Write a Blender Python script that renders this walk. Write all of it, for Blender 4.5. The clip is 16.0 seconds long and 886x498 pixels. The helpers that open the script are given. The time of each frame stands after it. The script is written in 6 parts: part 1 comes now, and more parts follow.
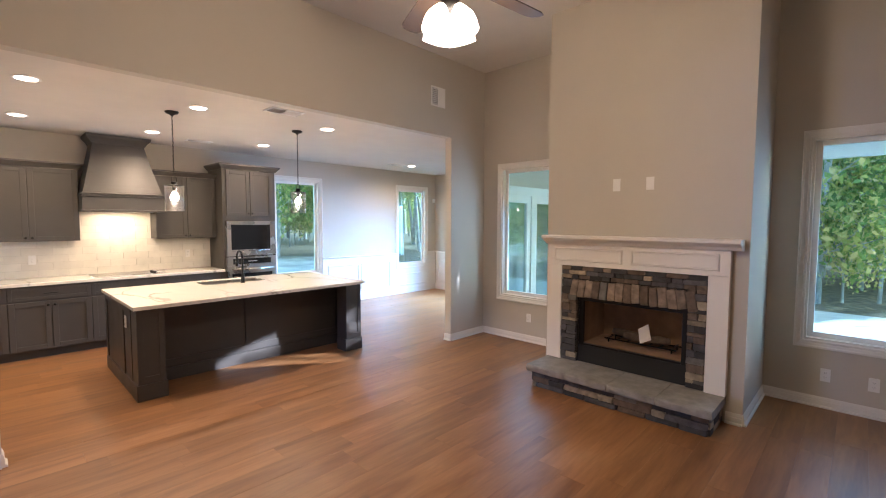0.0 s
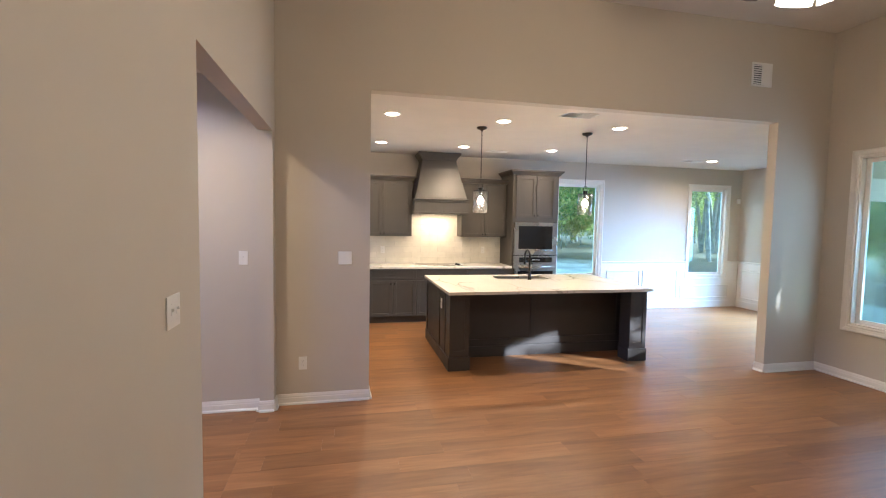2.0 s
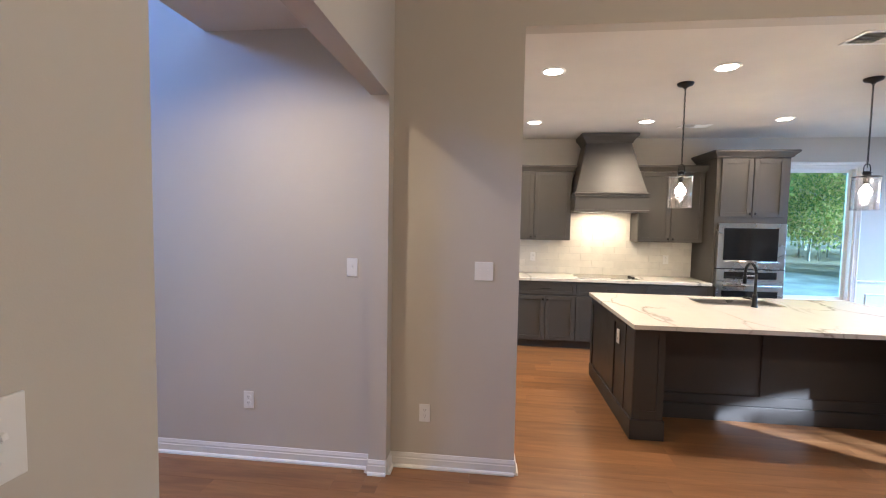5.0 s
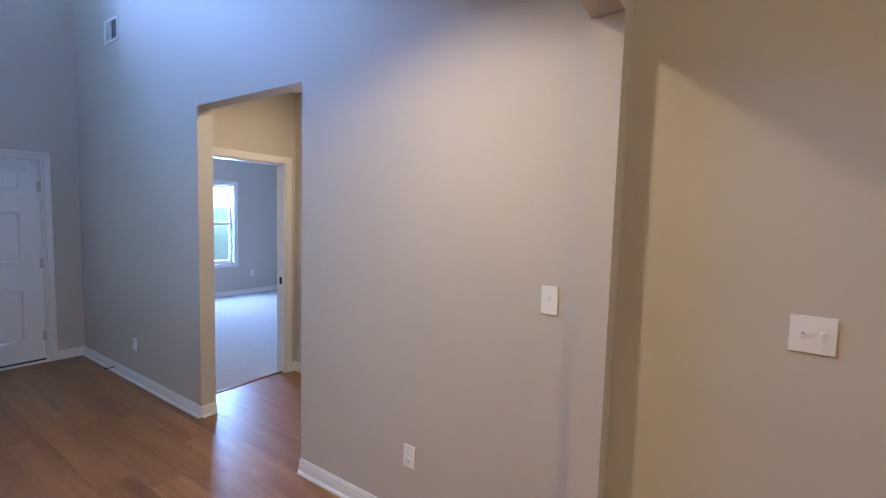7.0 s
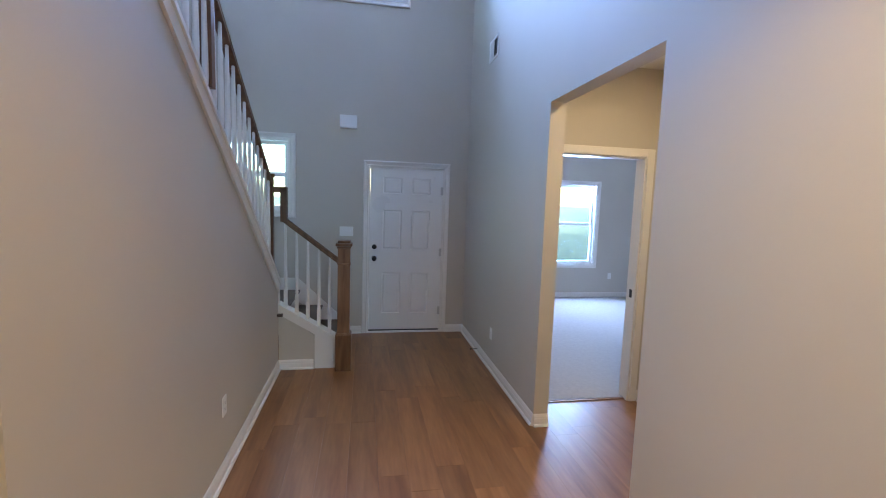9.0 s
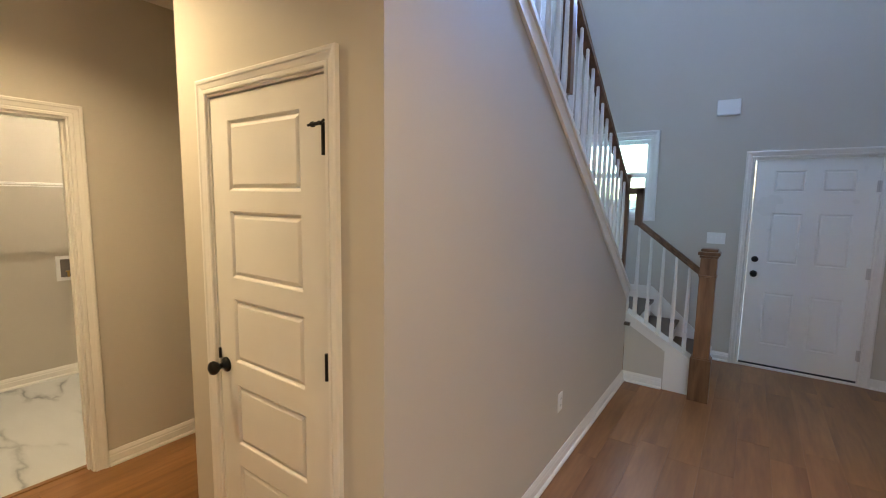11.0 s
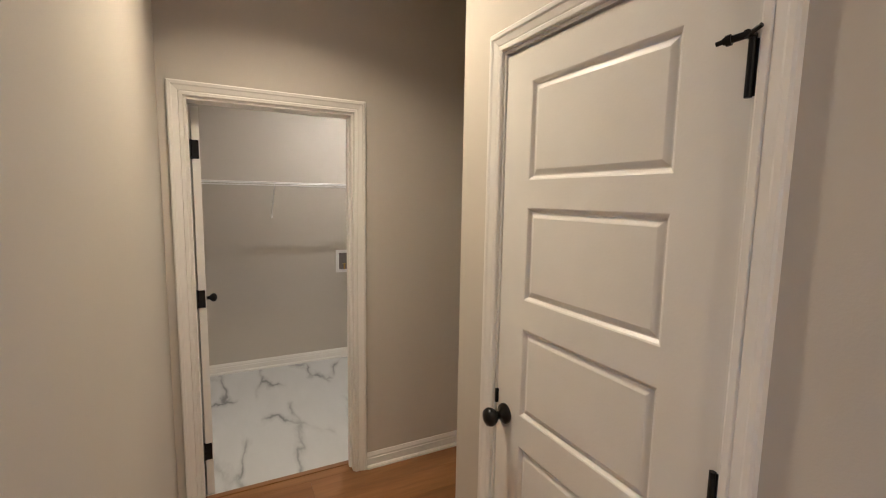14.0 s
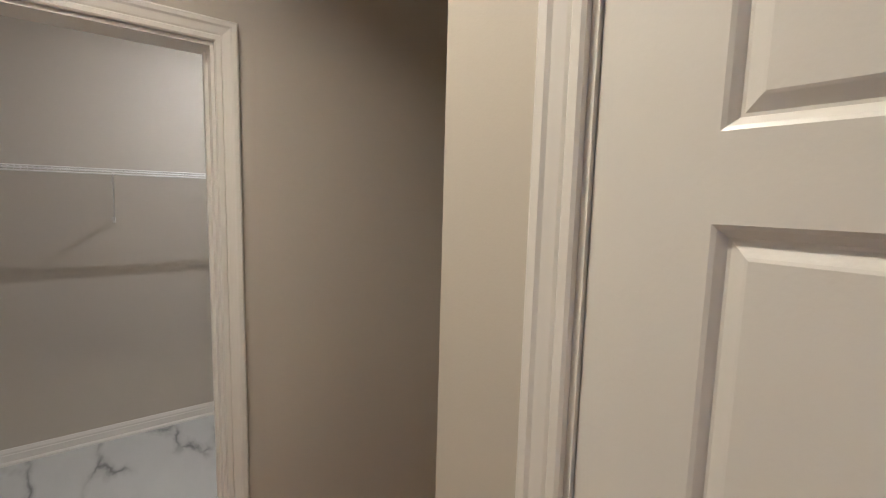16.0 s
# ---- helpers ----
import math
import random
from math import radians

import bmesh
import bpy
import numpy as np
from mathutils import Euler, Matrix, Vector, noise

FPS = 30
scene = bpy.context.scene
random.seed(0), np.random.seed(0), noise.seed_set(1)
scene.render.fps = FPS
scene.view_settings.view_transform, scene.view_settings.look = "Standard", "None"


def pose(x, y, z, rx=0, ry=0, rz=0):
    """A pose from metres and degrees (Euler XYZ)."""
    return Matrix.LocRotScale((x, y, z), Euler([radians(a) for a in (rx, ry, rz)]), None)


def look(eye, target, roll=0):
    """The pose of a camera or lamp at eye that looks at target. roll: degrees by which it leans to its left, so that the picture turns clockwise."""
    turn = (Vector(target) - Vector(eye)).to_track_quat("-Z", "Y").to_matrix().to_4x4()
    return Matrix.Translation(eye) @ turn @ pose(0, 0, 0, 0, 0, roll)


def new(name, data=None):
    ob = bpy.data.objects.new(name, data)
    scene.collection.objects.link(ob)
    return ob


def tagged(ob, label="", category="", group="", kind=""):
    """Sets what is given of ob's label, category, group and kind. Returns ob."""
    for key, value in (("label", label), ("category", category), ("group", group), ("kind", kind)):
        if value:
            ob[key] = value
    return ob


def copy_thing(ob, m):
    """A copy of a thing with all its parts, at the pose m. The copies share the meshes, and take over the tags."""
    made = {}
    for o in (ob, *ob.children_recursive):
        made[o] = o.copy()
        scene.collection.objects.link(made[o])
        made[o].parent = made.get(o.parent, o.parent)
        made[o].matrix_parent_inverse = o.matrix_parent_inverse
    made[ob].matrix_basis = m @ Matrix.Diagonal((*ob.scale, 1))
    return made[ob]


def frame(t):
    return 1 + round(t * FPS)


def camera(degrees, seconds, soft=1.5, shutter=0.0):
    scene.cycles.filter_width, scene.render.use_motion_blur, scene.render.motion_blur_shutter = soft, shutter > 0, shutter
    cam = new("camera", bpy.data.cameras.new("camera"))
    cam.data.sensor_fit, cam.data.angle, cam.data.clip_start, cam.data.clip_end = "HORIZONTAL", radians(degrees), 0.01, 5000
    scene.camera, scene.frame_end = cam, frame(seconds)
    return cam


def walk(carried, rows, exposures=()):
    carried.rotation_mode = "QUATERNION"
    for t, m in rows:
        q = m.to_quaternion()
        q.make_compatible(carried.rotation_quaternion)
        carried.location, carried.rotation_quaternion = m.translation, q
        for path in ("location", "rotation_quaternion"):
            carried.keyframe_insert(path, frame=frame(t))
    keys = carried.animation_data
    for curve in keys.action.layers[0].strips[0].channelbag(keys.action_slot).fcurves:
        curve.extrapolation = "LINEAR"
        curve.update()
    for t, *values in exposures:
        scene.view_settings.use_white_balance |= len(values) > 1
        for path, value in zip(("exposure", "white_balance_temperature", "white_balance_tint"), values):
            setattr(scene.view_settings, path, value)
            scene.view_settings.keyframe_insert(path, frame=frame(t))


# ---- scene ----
cam = camera(90.5, 16.0, soft=1.1)
PATH = [
    (0, (0.549, 0.61, 1.643), (1.991, 1.991, 1.519), 0.2),
    (0.5, (0.478, 0.665, 1.659), (1.66, 2.273, 1.532), 0.5),
    (1, (0.423, 0.67, 1.653), (1.31, 2.458, 1.526), 0.6),
    (1.5, (0.388, 0.675, 1.643), (1.014, 2.571, 1.517), 0.9),
    (2, (0.369, 0.698, 1.625), (0.794, 2.649, 1.503), 1.0),
    (2.5, (0.37, 0.771, 1.603), (0.623, 2.752, 1.481), 1.1),
    (3, (0.358, 0.99, 1.593), (0.488, 2.982, 1.469), 1.1),
    (3.2, (0.356, 1.073, 1.597), (0.444, 3.067, 1.474), 1.1),
    (5.3, (0.409, 2.104, 1.592), (0.106, 4.077, 1.47), 1.1),
    (5.5, (0.396, 2.217, 1.594), (0.033, 4.18, 1.467), 1.2),
    (6, (0.35, 2.477, 1.599), (-0.24, 4.383, 1.468), 1.4),
    (6.5, (0.273, 2.705, 1.599), (-0.579, 4.509, 1.457), 1.5),
    (7, (0.149, 2.916, 1.632), (-0.973, 4.564, 1.477), 1.6),
    (7.5, (0.028, 3.083, 1.626), (-1.363, 4.511, 1.463), 1.7),
    (8, (-0.078, 3.217, 1.654), (-1.742, 4.312, 1.467), 1.7),
    (8.2, (-0.11, 3.253, 1.649), (-1.86, 4.202, 1.459), 1.8),
    (10.3, (-0.423, 3.405, 1.656), (-2.310, 2.783, 1.428), 1.2),
    (10.5, (-0.427, 3.412, 1.651), (-2.258, 2.641, 1.423), 1.1),
    (11, (-0.416, 3.408, 1.638), (-2.044, 2.268, 1.409), 0.9),
    (11.5, (-0.381, 3.385, 1.628), (-1.794, 1.987, 1.401), 0.9),
    (12, (-0.355, 3.349, 1.629), (-1.587, 1.79, 1.402), 0.9),
    (12.5, (-0.351, 3.248, 1.623), (-1.420, 1.573, 1.396), 0.7),
    (13, (-0.392, 3.075, 1.62), (-1.364, 1.341, 1.397), 0.8),
    (13.5, (-0.456, 2.918, 1.602), (-1.385, 1.161, 1.381), 1.0),
    (14, (-0.579, 2.719, 1.596), (-1.483, 0.949, 1.369), 1.0),
    (14.5, (-0.662, 2.519, 1.593), (-1.558, 0.746, 1.364), 1.0),
    (15, (-0.739, 2.276, 1.587), (-1.641, 0.506, 1.354), 1.0),
    (15.5, (-0.835, 2.038, 1.588), (-1.846, 0.328, 1.365), 1.3),
    (16, (-0.951, 1.863, 1.59), (-2.169, 0.293, 1.366), 1.5),
]
EXPOSURES = [(0, 3.85, 6000, 19), (2, 3.86, 5950, 14), (3, 3.84, 5780, 11), (5.5, 3.79, 5550, 13), (7, 3.80, 6100, 11), (8, 3.78, 6500, 8), (10.3, 4.02, 7700, 10), (11.5, 4.0, 6750, 5), (12.5, 3.86, 5950, 7), (13.5, 3.74, 5700, 11), (14.3, 3.65, 5600, 12), (16, 3.53, 5200, 11)]
walk(cam, [(t, look(eye, target, roll)) for t, eye, target, roll in PATH], EXPOSURES)

# ---- sky, sun and lamps ----
SUN = Vector((0.833, -0.553, 0.25)).normalized()
world = bpy.data.worlds.new("sky")
scene.world = world
world.use_nodes = True
sky = world.node_tree.nodes.new("ShaderNodeTexSky")
sky.sky_type, sky.sun_disc = "NISHITA", False
sky.sun_elevation, sky.sun_rotation = math.asin(SUN.z), math.atan2(SUN.x, SUN.y)
back = world.node_tree.nodes["Background"]
back.inputs["Strength"].default_value = 0.15
world.node_tree.links.new(sky.outputs[0], back.inputs[0])

WARM = (1.0, 0.77, 0.48)
YELLOW = (1.0, 0.80, 0.52)
SOFT = (1.0, 0.88, 0.72)
DAY = (0.25, 0.42, 1.0)


ORIGIN = Matrix()                 # set to WING while the west wing (foyer, hall, laundry, bedroom) is built
WING = Matrix.Translation((0.08, -0.132, 0))


def lamp(name, kind, m, power, colour, size=0.1, size_y=0.0, spread=180):
    data = bpy.data.lights.new(name, kind)
    data.energy, data.color = power, colour
    if kind == "AREA":
        data.shape, data.size = ("RECTANGLE" if size_y else "DISK"), size
        if size_y:
            data.size_y = size_y
        data.spread = radians(spread)
    elif kind == "SUN":
        data.angle = radians(size)
    else:
        data.shadow_soft_size = size
    ob = new(name, data)
    ob.matrix_world = ORIGIN @ m
    return ob


lamp("sun", "SUN", look(SUN * 50, (0, 0, 0)), 2.4, (0.90, 0.96, 1.0), 0.5)
CANS = [(0.83, 5.47), (0.84, 7.2), (2.08, 5.46), (2.08, 7.2), (3.51, 5.42), (3.48, 7.13), (6.6, 7.3)]
for cx, cy in CANS:
    lamp("can_light", "AREA", pose(cx, cy, 2.745), 1.22, WARM, 0.13, spread=150)
PENDANTS = [(1.94, 5.83), (3.31, 5.79)]
for cx, cy in PENDANTS:
    lamp("pendant_light", "POINT", pose(cx, cy, 1.90), 0.79, WARM, 0.03)
FAN = (2.2, 2.15)
for k in range(4):
    a = radians(90 * k)
    lamp("fan_light", "POINT", pose(FAN[0] + 0.09 * math.cos(a), FAN[1] + 0.09 * math.sin(a), 2.60), 1.18, WARM, 0.04)
lamp("hood_light", "AREA", pose(1.84, 7.92, 1.75), 0.72, WARM, 0.5, 0.2)
ORIGIN = WING
lamp("foyer_ceiling_light", "AREA", pose(-0.97, 3.86, 2.745), 1.22, WARM, 0.12, spread=150)
lamp("hall_ceiling_light", "AREA", pose(-0.93, 1.35, 2.745), 1.39, YELLOW, 0.12, spread=135)
lamp("laundry_ceiling_light", "AREA", pose(-1.78, -0.58, 2.70), 1.45, SOFT, 0.025)
lamp("vestibule_ceiling_light", "AREA", pose(-2.6, 5.25, 2.70), 0.92, YELLOW, 0.15)
# daylight in the openings
lamp("high_window_daylight", "AREA", look((-5.765, 3.02, 4.57), (0, 3.02, 4.9)), 16.0, DAY, 1.7, 1.1, spread=140)
lamp("front_window_daylight", "AREA", look((-5.96, 2.2, 1.92), (0, 2.6, 1.5)), 1.45, (0.5, 0.75, 1.0), 0.6, 0.8)
lamp("bedroom_window_daylight", "AREA", look((-7.98, 7.27, 1.35), (-3, 6.5, 0.6)), 19.0, (0.34, 0.50, 1.0), 0.8, 1.4)
ORIGIN = Matrix()
lamp("dining_window_daylight", "AREA", look((8.42, 6.35, 1.40), (5.6, 7.3, -0.3)), 19, (0.34, 0.62, 1.0), 1.4, 1.5, spread=100)
for wy in (0.46, 3.84):
    lamp("great_window_daylight", "AREA", look((5.79, wy, 1.5), (3.0, wy, 0.7)), 0.9, (0.40, 0.68, 1.0), 0.9, 1.65)

# ---- materials ----
MATS = {}


def mat(name, colour, rough=0.5, metal=0.0, spots=0.08, scale=3.0, bump=0.02, bump_scale=180.0, coat=0.0, vary=0.0):
    """Painted or plain surface with broad tone variation, fine relief and, with vary, a tone of its own for each object."""
    m = bpy.data.materials.new(name)
    m.use_nodes = True
    nt = m.node_tree
    n, l = nt.nodes, nt.links
    b = n["Principled BSDF"]
    b.inputs["Metallic"].default_value = metal
    b.inputs["Coat Weight"].default_value = coat
    geo = n.new("ShaderNodeNewGeometry")
    big = n.new("ShaderNodeTexNoise")
    big.inputs["Scale"].default_value, big.inputs["Detail"].default_value = scale, 4
    l.new(geo.outputs["Position"], big.inputs["Vector"])
    fine = n.new("ShaderNodeTexNoise")
    fine.inputs["Scale"].default_value, fine.inputs["Detail"].default_value = bump_scale, 2
    l.new(geo.outputs["Position"], fine.inputs["Vector"])
    mr = n.new("ShaderNodeMapRange")
    mr.inputs["From Min"].default_value, mr.inputs["From Max"].default_value = 0.3, 0.7
    mr.inputs["To Min"].default_value, mr.inputs["To Max"].default_value = 1 - spots, 1 + spots
    l.new(big.outputs["Fac"], mr.inputs["Value"])
    fac = mr.outputs[0]
    if vary:
        info = n.new("ShaderNodeObjectInfo")
        vr = n.new("ShaderNodeMapRange")
        vr.inputs["To Min"].default_value, vr.inputs["To Max"].default_value = 1 - vary, 1 + vary
        l.new(info.outputs["Random"], vr.inputs["Value"])
        mu = n.new("ShaderNodeMath")
        mu.operation = "MULTIPLY"
        l.new(fac, mu.inputs[0])
        l.new(vr.outputs[0], mu.inputs[1])
        fac = mu.outputs[0]
    sc = n.new("ShaderNodeVectorMath")
    sc.operation = "SCALE"
    sc.inputs[0].default_value = colour
    l.new(fac, sc.inputs["Scale"])
    l.new(sc.outputs[0], b.inputs["Base Color"])
    rr = n.new("ShaderNodeMapRange")
    rr.inputs["To Min"].default_value, rr.inputs["To Max"].default_value = max(rough - 0.08, 0.02), rough + 0.08
    l.new(big.outputs["Fac"], rr.inputs["Value"])
    l.new(rr.outputs[0], b.inputs["Roughness"])
    if bump:
        bp = n.new("ShaderNodeBump")
        bp.inputs["Strength"].default_value, bp.inputs["Distance"].default_value = bump * 10, 0.002
        l.new(fine.outputs["Fac"], bp.inputs["Height"])
        l.new(bp.outputs[0], b.inputs["Normal"])
    MATS[name] = m
    return m


def ramp(n, stops):
    r = n.new("ShaderNodeValToRGB")
    while len(r.color_ramp.elements) < len(stops):
        r.color_ramp.elements.new(0.5)
    for e, (p, c) in zip(r.color_ramp.elements, stops):
        e.position, e.color = p, (*c, 1)
    return r


def wood(name, dark, mid, light, stretch, rough=0.35, plank=True, coat=0.0):
    """Wood with grain along one axis; each plank takes its own tone and its own piece of grain."""
    m = bpy.data.materials.new(name)
    m.use_nodes = True
    nt = m.node_tree
    n, l = nt.nodes, nt.links
    b = n["Principled BSDF"]
    b.inputs["Coat Weight"].default_value = coat
    b.inputs["Specular IOR Level"].default_value = 0.38
    geo, info = n.new("ShaderNodeNewGeometry"), n.new("ShaderNodeObjectInfo")
    sc = n.new("ShaderNodeVectorMath")
    sc.operation = "MULTIPLY"
    sc.inputs[1].default_value = stretch
    l.new(geo.outputs["Position"], sc.inputs[0])
    ad = n.new("ShaderNodeVectorMath")
    ad.operation = "MULTIPLY_ADD"
    ad.inputs[1].default_value = (37, 91, 53)
    rnd = info.outputs["Random"]
    if plank:
        su = n.new("ShaderNodeMath")
        su.operation = "ADD"
        l.new(info.outputs["Random"], su.inputs[0])
        l.new(geo.outputs["Random Per Island"], su.inputs[1])
        fr = n.new("ShaderNodeMath")
        fr.operation = "FRACT"
        l.new(su.outputs[0], fr.inputs[0])
        rnd = fr.outputs[0]
    l.new(rnd, ad.inputs[0])
    l.new(sc.outputs[0], ad.inputs[2])
    g = n.new("ShaderNodeTexNoise")
    g.inputs["Scale"].default_value, g.inputs["Detail"].default_value, g.inputs["Distortion"].default_value = 1.0, 6, 0.6
    l.new(ad.outputs[0], g.inputs["Vector"])
    fine = n.new("ShaderNodeTexNoise")
    fine.inputs["Scale"].default_value, fine.inputs["Detail"].default_value = 5.0, 3
    l.new(ad.outputs[0], fine.inputs["Vector"])
    r = ramp(n, [(0.30, dark), (0.5, mid), (0.72, light)])
    l.new(g.outputs["Fac"], r.inputs[0])
    mr = n.new("ShaderNodeMapRange")
    mr.inputs["To Min"].default_value, mr.inputs["To Max"].default_value = 0.83, 1.13
    l.new(rnd, mr.inputs["Value"])
    m2 = n.new("ShaderNodeMapRange")
    m2.inputs["From Min"].default_value, m2.inputs["From Max"].default_value = 0.3, 0.7
    m2.inputs["To Min"].default_value, m2.inputs["To Max"].default_value = 0.9, 1.08
    l.new(fine.outputs["Fac"], m2.inputs["Value"])
    mu = n.new("ShaderNodeMath")
    mu.operation = "MULTIPLY"
    l.new(mr.outputs[0], mu.inputs[0])
    l.new(m2.outputs[0], mu.inputs[1])
    vs = n.new("ShaderNodeVectorMath")
    vs.operation = "SCALE"
    l.new(r.outputs[0], vs.inputs[0])
    l.new(mu.outputs[0], vs.inputs["Scale"])
    l.new(vs.outputs[0], b.inputs["Base Color"])
    rr = n.new("ShaderNodeMapRange")
    rr.inputs["To Min"].default_value, rr.inputs["To Max"].default_value = rough - 0.08, rough + 0.12
    l.new(g.outputs["Fac"], rr.inputs["Value"])
    l.new(rr.outputs[0], b.inputs["Roughness"])
    bp = n.new("ShaderNodeBump")
    bp.inputs["Strength"].default_value, bp.inputs["Distance"].default_value = 0.25, 0.001
    l.new(fine.outputs["Fac"], bp.inputs["Height"])
    l.new(bp.outputs[0], b.inputs["Normal"])
    MATS[name] = m
    return m


def marble(name, base, vein, scale, width, rough, turn=0.6, joints=False):
    """White stone with branching veins that run along one slant."""
    m = bpy.data.materials.new(name)
    m.use_nodes = True
    nt = m.node_tree
    n, l = nt.nodes, nt.links
    b = n["Principled BSDF"]
    b.inputs["Roughness"].default_value = rough
    geo = n.new("ShaderNodeNewGeometry")
    mp = n.new("ShaderNodeMapping")
    mp.inputs["Rotation"].default_value = (0, 0, turn)
    mp.inputs["Scale"].default_value = (scale, scale * 0.36, scale)
    l.new(geo.outputs["Position"], mp.inputs["Vector"])
    warp = n.new("ShaderNodeTexNoise")
    warp.inputs["Scale"].default_value, warp.inputs["Detail"].default_value = 1.6, 5
    l.new(mp.outputs[0], warp.inputs["Vector"])
    ad = n.new("ShaderNodeVectorMath")
    ad.operation = "MULTIPLY_ADD"
    ad.inputs[1].default_value = (0.9, 0.9, 0.9)
    l.new(warp.outputs["Color"], ad.inputs[0])
    l.new(mp.outputs[0], ad.inputs[2])
    vo = n.new("ShaderNodeTexVoronoi")
    vo.feature = "DISTANCE_TO_EDGE"
    vo.inputs["Scale"].default_value = 1.0
    l.new(ad.outputs[0], vo.inputs["Vector"])
    patch = n.new("ShaderNodeTexNoise")
    patch.inputs["Scale"].default_value, patch.inputs["Detail"].default_value = 1.1, 2
    l.new(mp.outputs[0], patch.inputs["Vector"])
    v = ramp(n, [(0.0, (1, 1, 1)), (width, (0.25, 0.25, 0.25)), (width * 2.4, (0, 0, 0))])
    l.new(vo.outputs["Distance"], v.inputs[0])
    pr = ramp(n, [(0.42, (0, 0, 0)), (0.58, (1, 1, 1))])
    l.new(patch.outputs["Fac"], pr.inputs[0])
    mu = n.new("ShaderNodeMath")
    mu.operation = "MULTIPLY"
    l.new(v.outputs[0], mu.inputs[0])
    l.new(pr.outputs[0], mu.inputs[1])
    cloud = n.new("ShaderNodeTexNoise")
    cloud.inputs["Scale"].default_value, cloud.inputs["Detail"].default_value = 2.2, 5
    l.new(ad.outputs[0], cloud.inputs["Vector"])
    cm = n.new("ShaderNodeMixRGB")
    cm.inputs[1].default_value = (*base, 1)
    cm.inputs[2].default_value = (*[c * 0.86 for c in base], 1)
    l.new(cloud.outputs["Fac"], cm.inputs[0])
    mx = n.new("ShaderNodeMixRGB")
    mx.inputs[2].default_value = (*vein, 1)
    l.new(mu.outputs[0], mx.inputs[0])
    l.new(cm.outputs[0], mx.inputs[1])
    l.new(mx.outputs[0], b.inputs["Base Color"])
    MATS[name] = m
    return m


def glow(name, colour, strength):
    m = bpy.data.materials.new(name)
    m.use_nodes = True
    b = m.node_tree.nodes["Principled BSDF"]
    b.inputs["Base Color"].default_value = (0.8, 0.8, 0.8, 1)
    b.inputs["Emission Color"].default_value, b.inputs["Emission Strength"].default_value = (*colour, 1), strength
    MATS[name] = m
    return m


def glass(name, tint=(1, 1, 1), sheen=(0.35, 0.03)):
    """Thin clear glass: see-through, with a sheen that grows at grazing angles."""
    m = bpy.data.materials.new(name)
    m.use_nodes = True
    n, l = m.node_tree.nodes, m.node_tree.links
    n.remove(n["Principled BSDF"])
    tr, gl, lw, pw, mx = n.new("ShaderNodeBsdfTransparent"), n.new("ShaderNodeBsdfGlossy"), n.new("ShaderNodeLayerWeight"), n.new("ShaderNodeMath"), n.new("ShaderNodeMixShader")
    tr.inputs["Color"].default_value = (*tint, 1)
    gl.inputs["Roughness"].default_value = 0.02
    pw.operation = "MULTIPLY_ADD"
    pw.inputs[1].default_value, pw.inputs[2].default_value = sheen
    lw.inputs["Blend"].default_value = 0.2
    l.new(lw.outputs["Facing"], pw.inputs[0])
    l.new(pw.outputs[0], mx.inputs[0])
    l.new(tr.outputs[0], mx.inputs[1])
    l.new(gl.outputs[0], mx.inputs[2])
    l.new(mx.outputs[0], n["Material Output"].inputs[0])
    MATS[name] = m
    return m


def leafy(name, stops):
    m = bpy.data.materials.new(name)
    m.use_nodes = True
    n, l = m.node_tree.nodes, m.node_tree.links
    b = n["Principled BSDF"]
    geo, info = n.new("ShaderNodeNewGeometry"), n.new("ShaderNodeObjectInfo")
    su = n.new("ShaderNodeMath")
    su.operation = "MULTIPLY_ADD"
    su.inputs[1].default_value = 0.6
    l.new(geo.outputs["Random Per Island"], su.inputs[0])
    m2 = n.new("ShaderNodeMath")
    m2.operation = "MULTIPLY"
    m2.inputs[1].default_value = 0.4
    l.new(info.outputs["Random"], m2.inputs[0])
    l.new(m2.outputs[0], su.inputs[2])
    r = ramp(n, stops)
    l.new(su.outputs[0], r.inputs[0])
    l.new(r.outputs[0], b.inputs["Base Color"])
    b.inputs["Roughness"].default_value = 0.5
    tr = n.new("ShaderNodeBsdfTranslucent")
    l.new(r.outputs[0], tr.inputs["Color"])
    mx = n.new("ShaderNodeMixShader")
    mx.inputs[0].default_value = 0.5
    l.new(b.outputs[0], mx.inputs[1])
    l.new(tr.outputs[0], mx.inputs[2])
    l.new(mx.outputs[0], n["Material Output"].inputs[0])
    MATS[name] = m
    return m


WALL = mat("greige_wall_paint", (0.52, 0.475, 0.405), 0.62, spots=0.03, scale=1.2, bump=0.012, bump_scale=260)
CEIL = mat("ceiling_paint", (0.66, 0.62, 0.56), 0.8, spots=0.03, bump=0.03, bump_scale=120)
TRIM = mat("white_trim_paint", (0.74, 0.71, 0.66), 0.34, spots=0.02, scale=3, bump=0)
DOORP = mat("white_door_paint", (0.70, 0.67, 0.62), 0.38, spots=0.03, scale=5, bump=0.012, bump_scale=150)
PLATE = mat("white_plastic", (0.78, 0.77, 0.74), 0.3, spots=0.02, bump=0)
SLOT = mat("dark_slot", (0.03, 0.03, 0.03), 0.5, bump=0)
BLACK = mat("black_metal", (0.012, 0.011, 0.010), 0.32, 0.6, spots=0.2, bump=0.01)
NICKEL = mat("satin_nickel", (0.55, 0.53, 0.50), 0.3, 1.0, bump=0)
STEEL = mat("stainless_steel", (0.50, 0.49, 0.47), 0.28, 1.0, spots=0.05, bump=0.01, bump_scale=400)
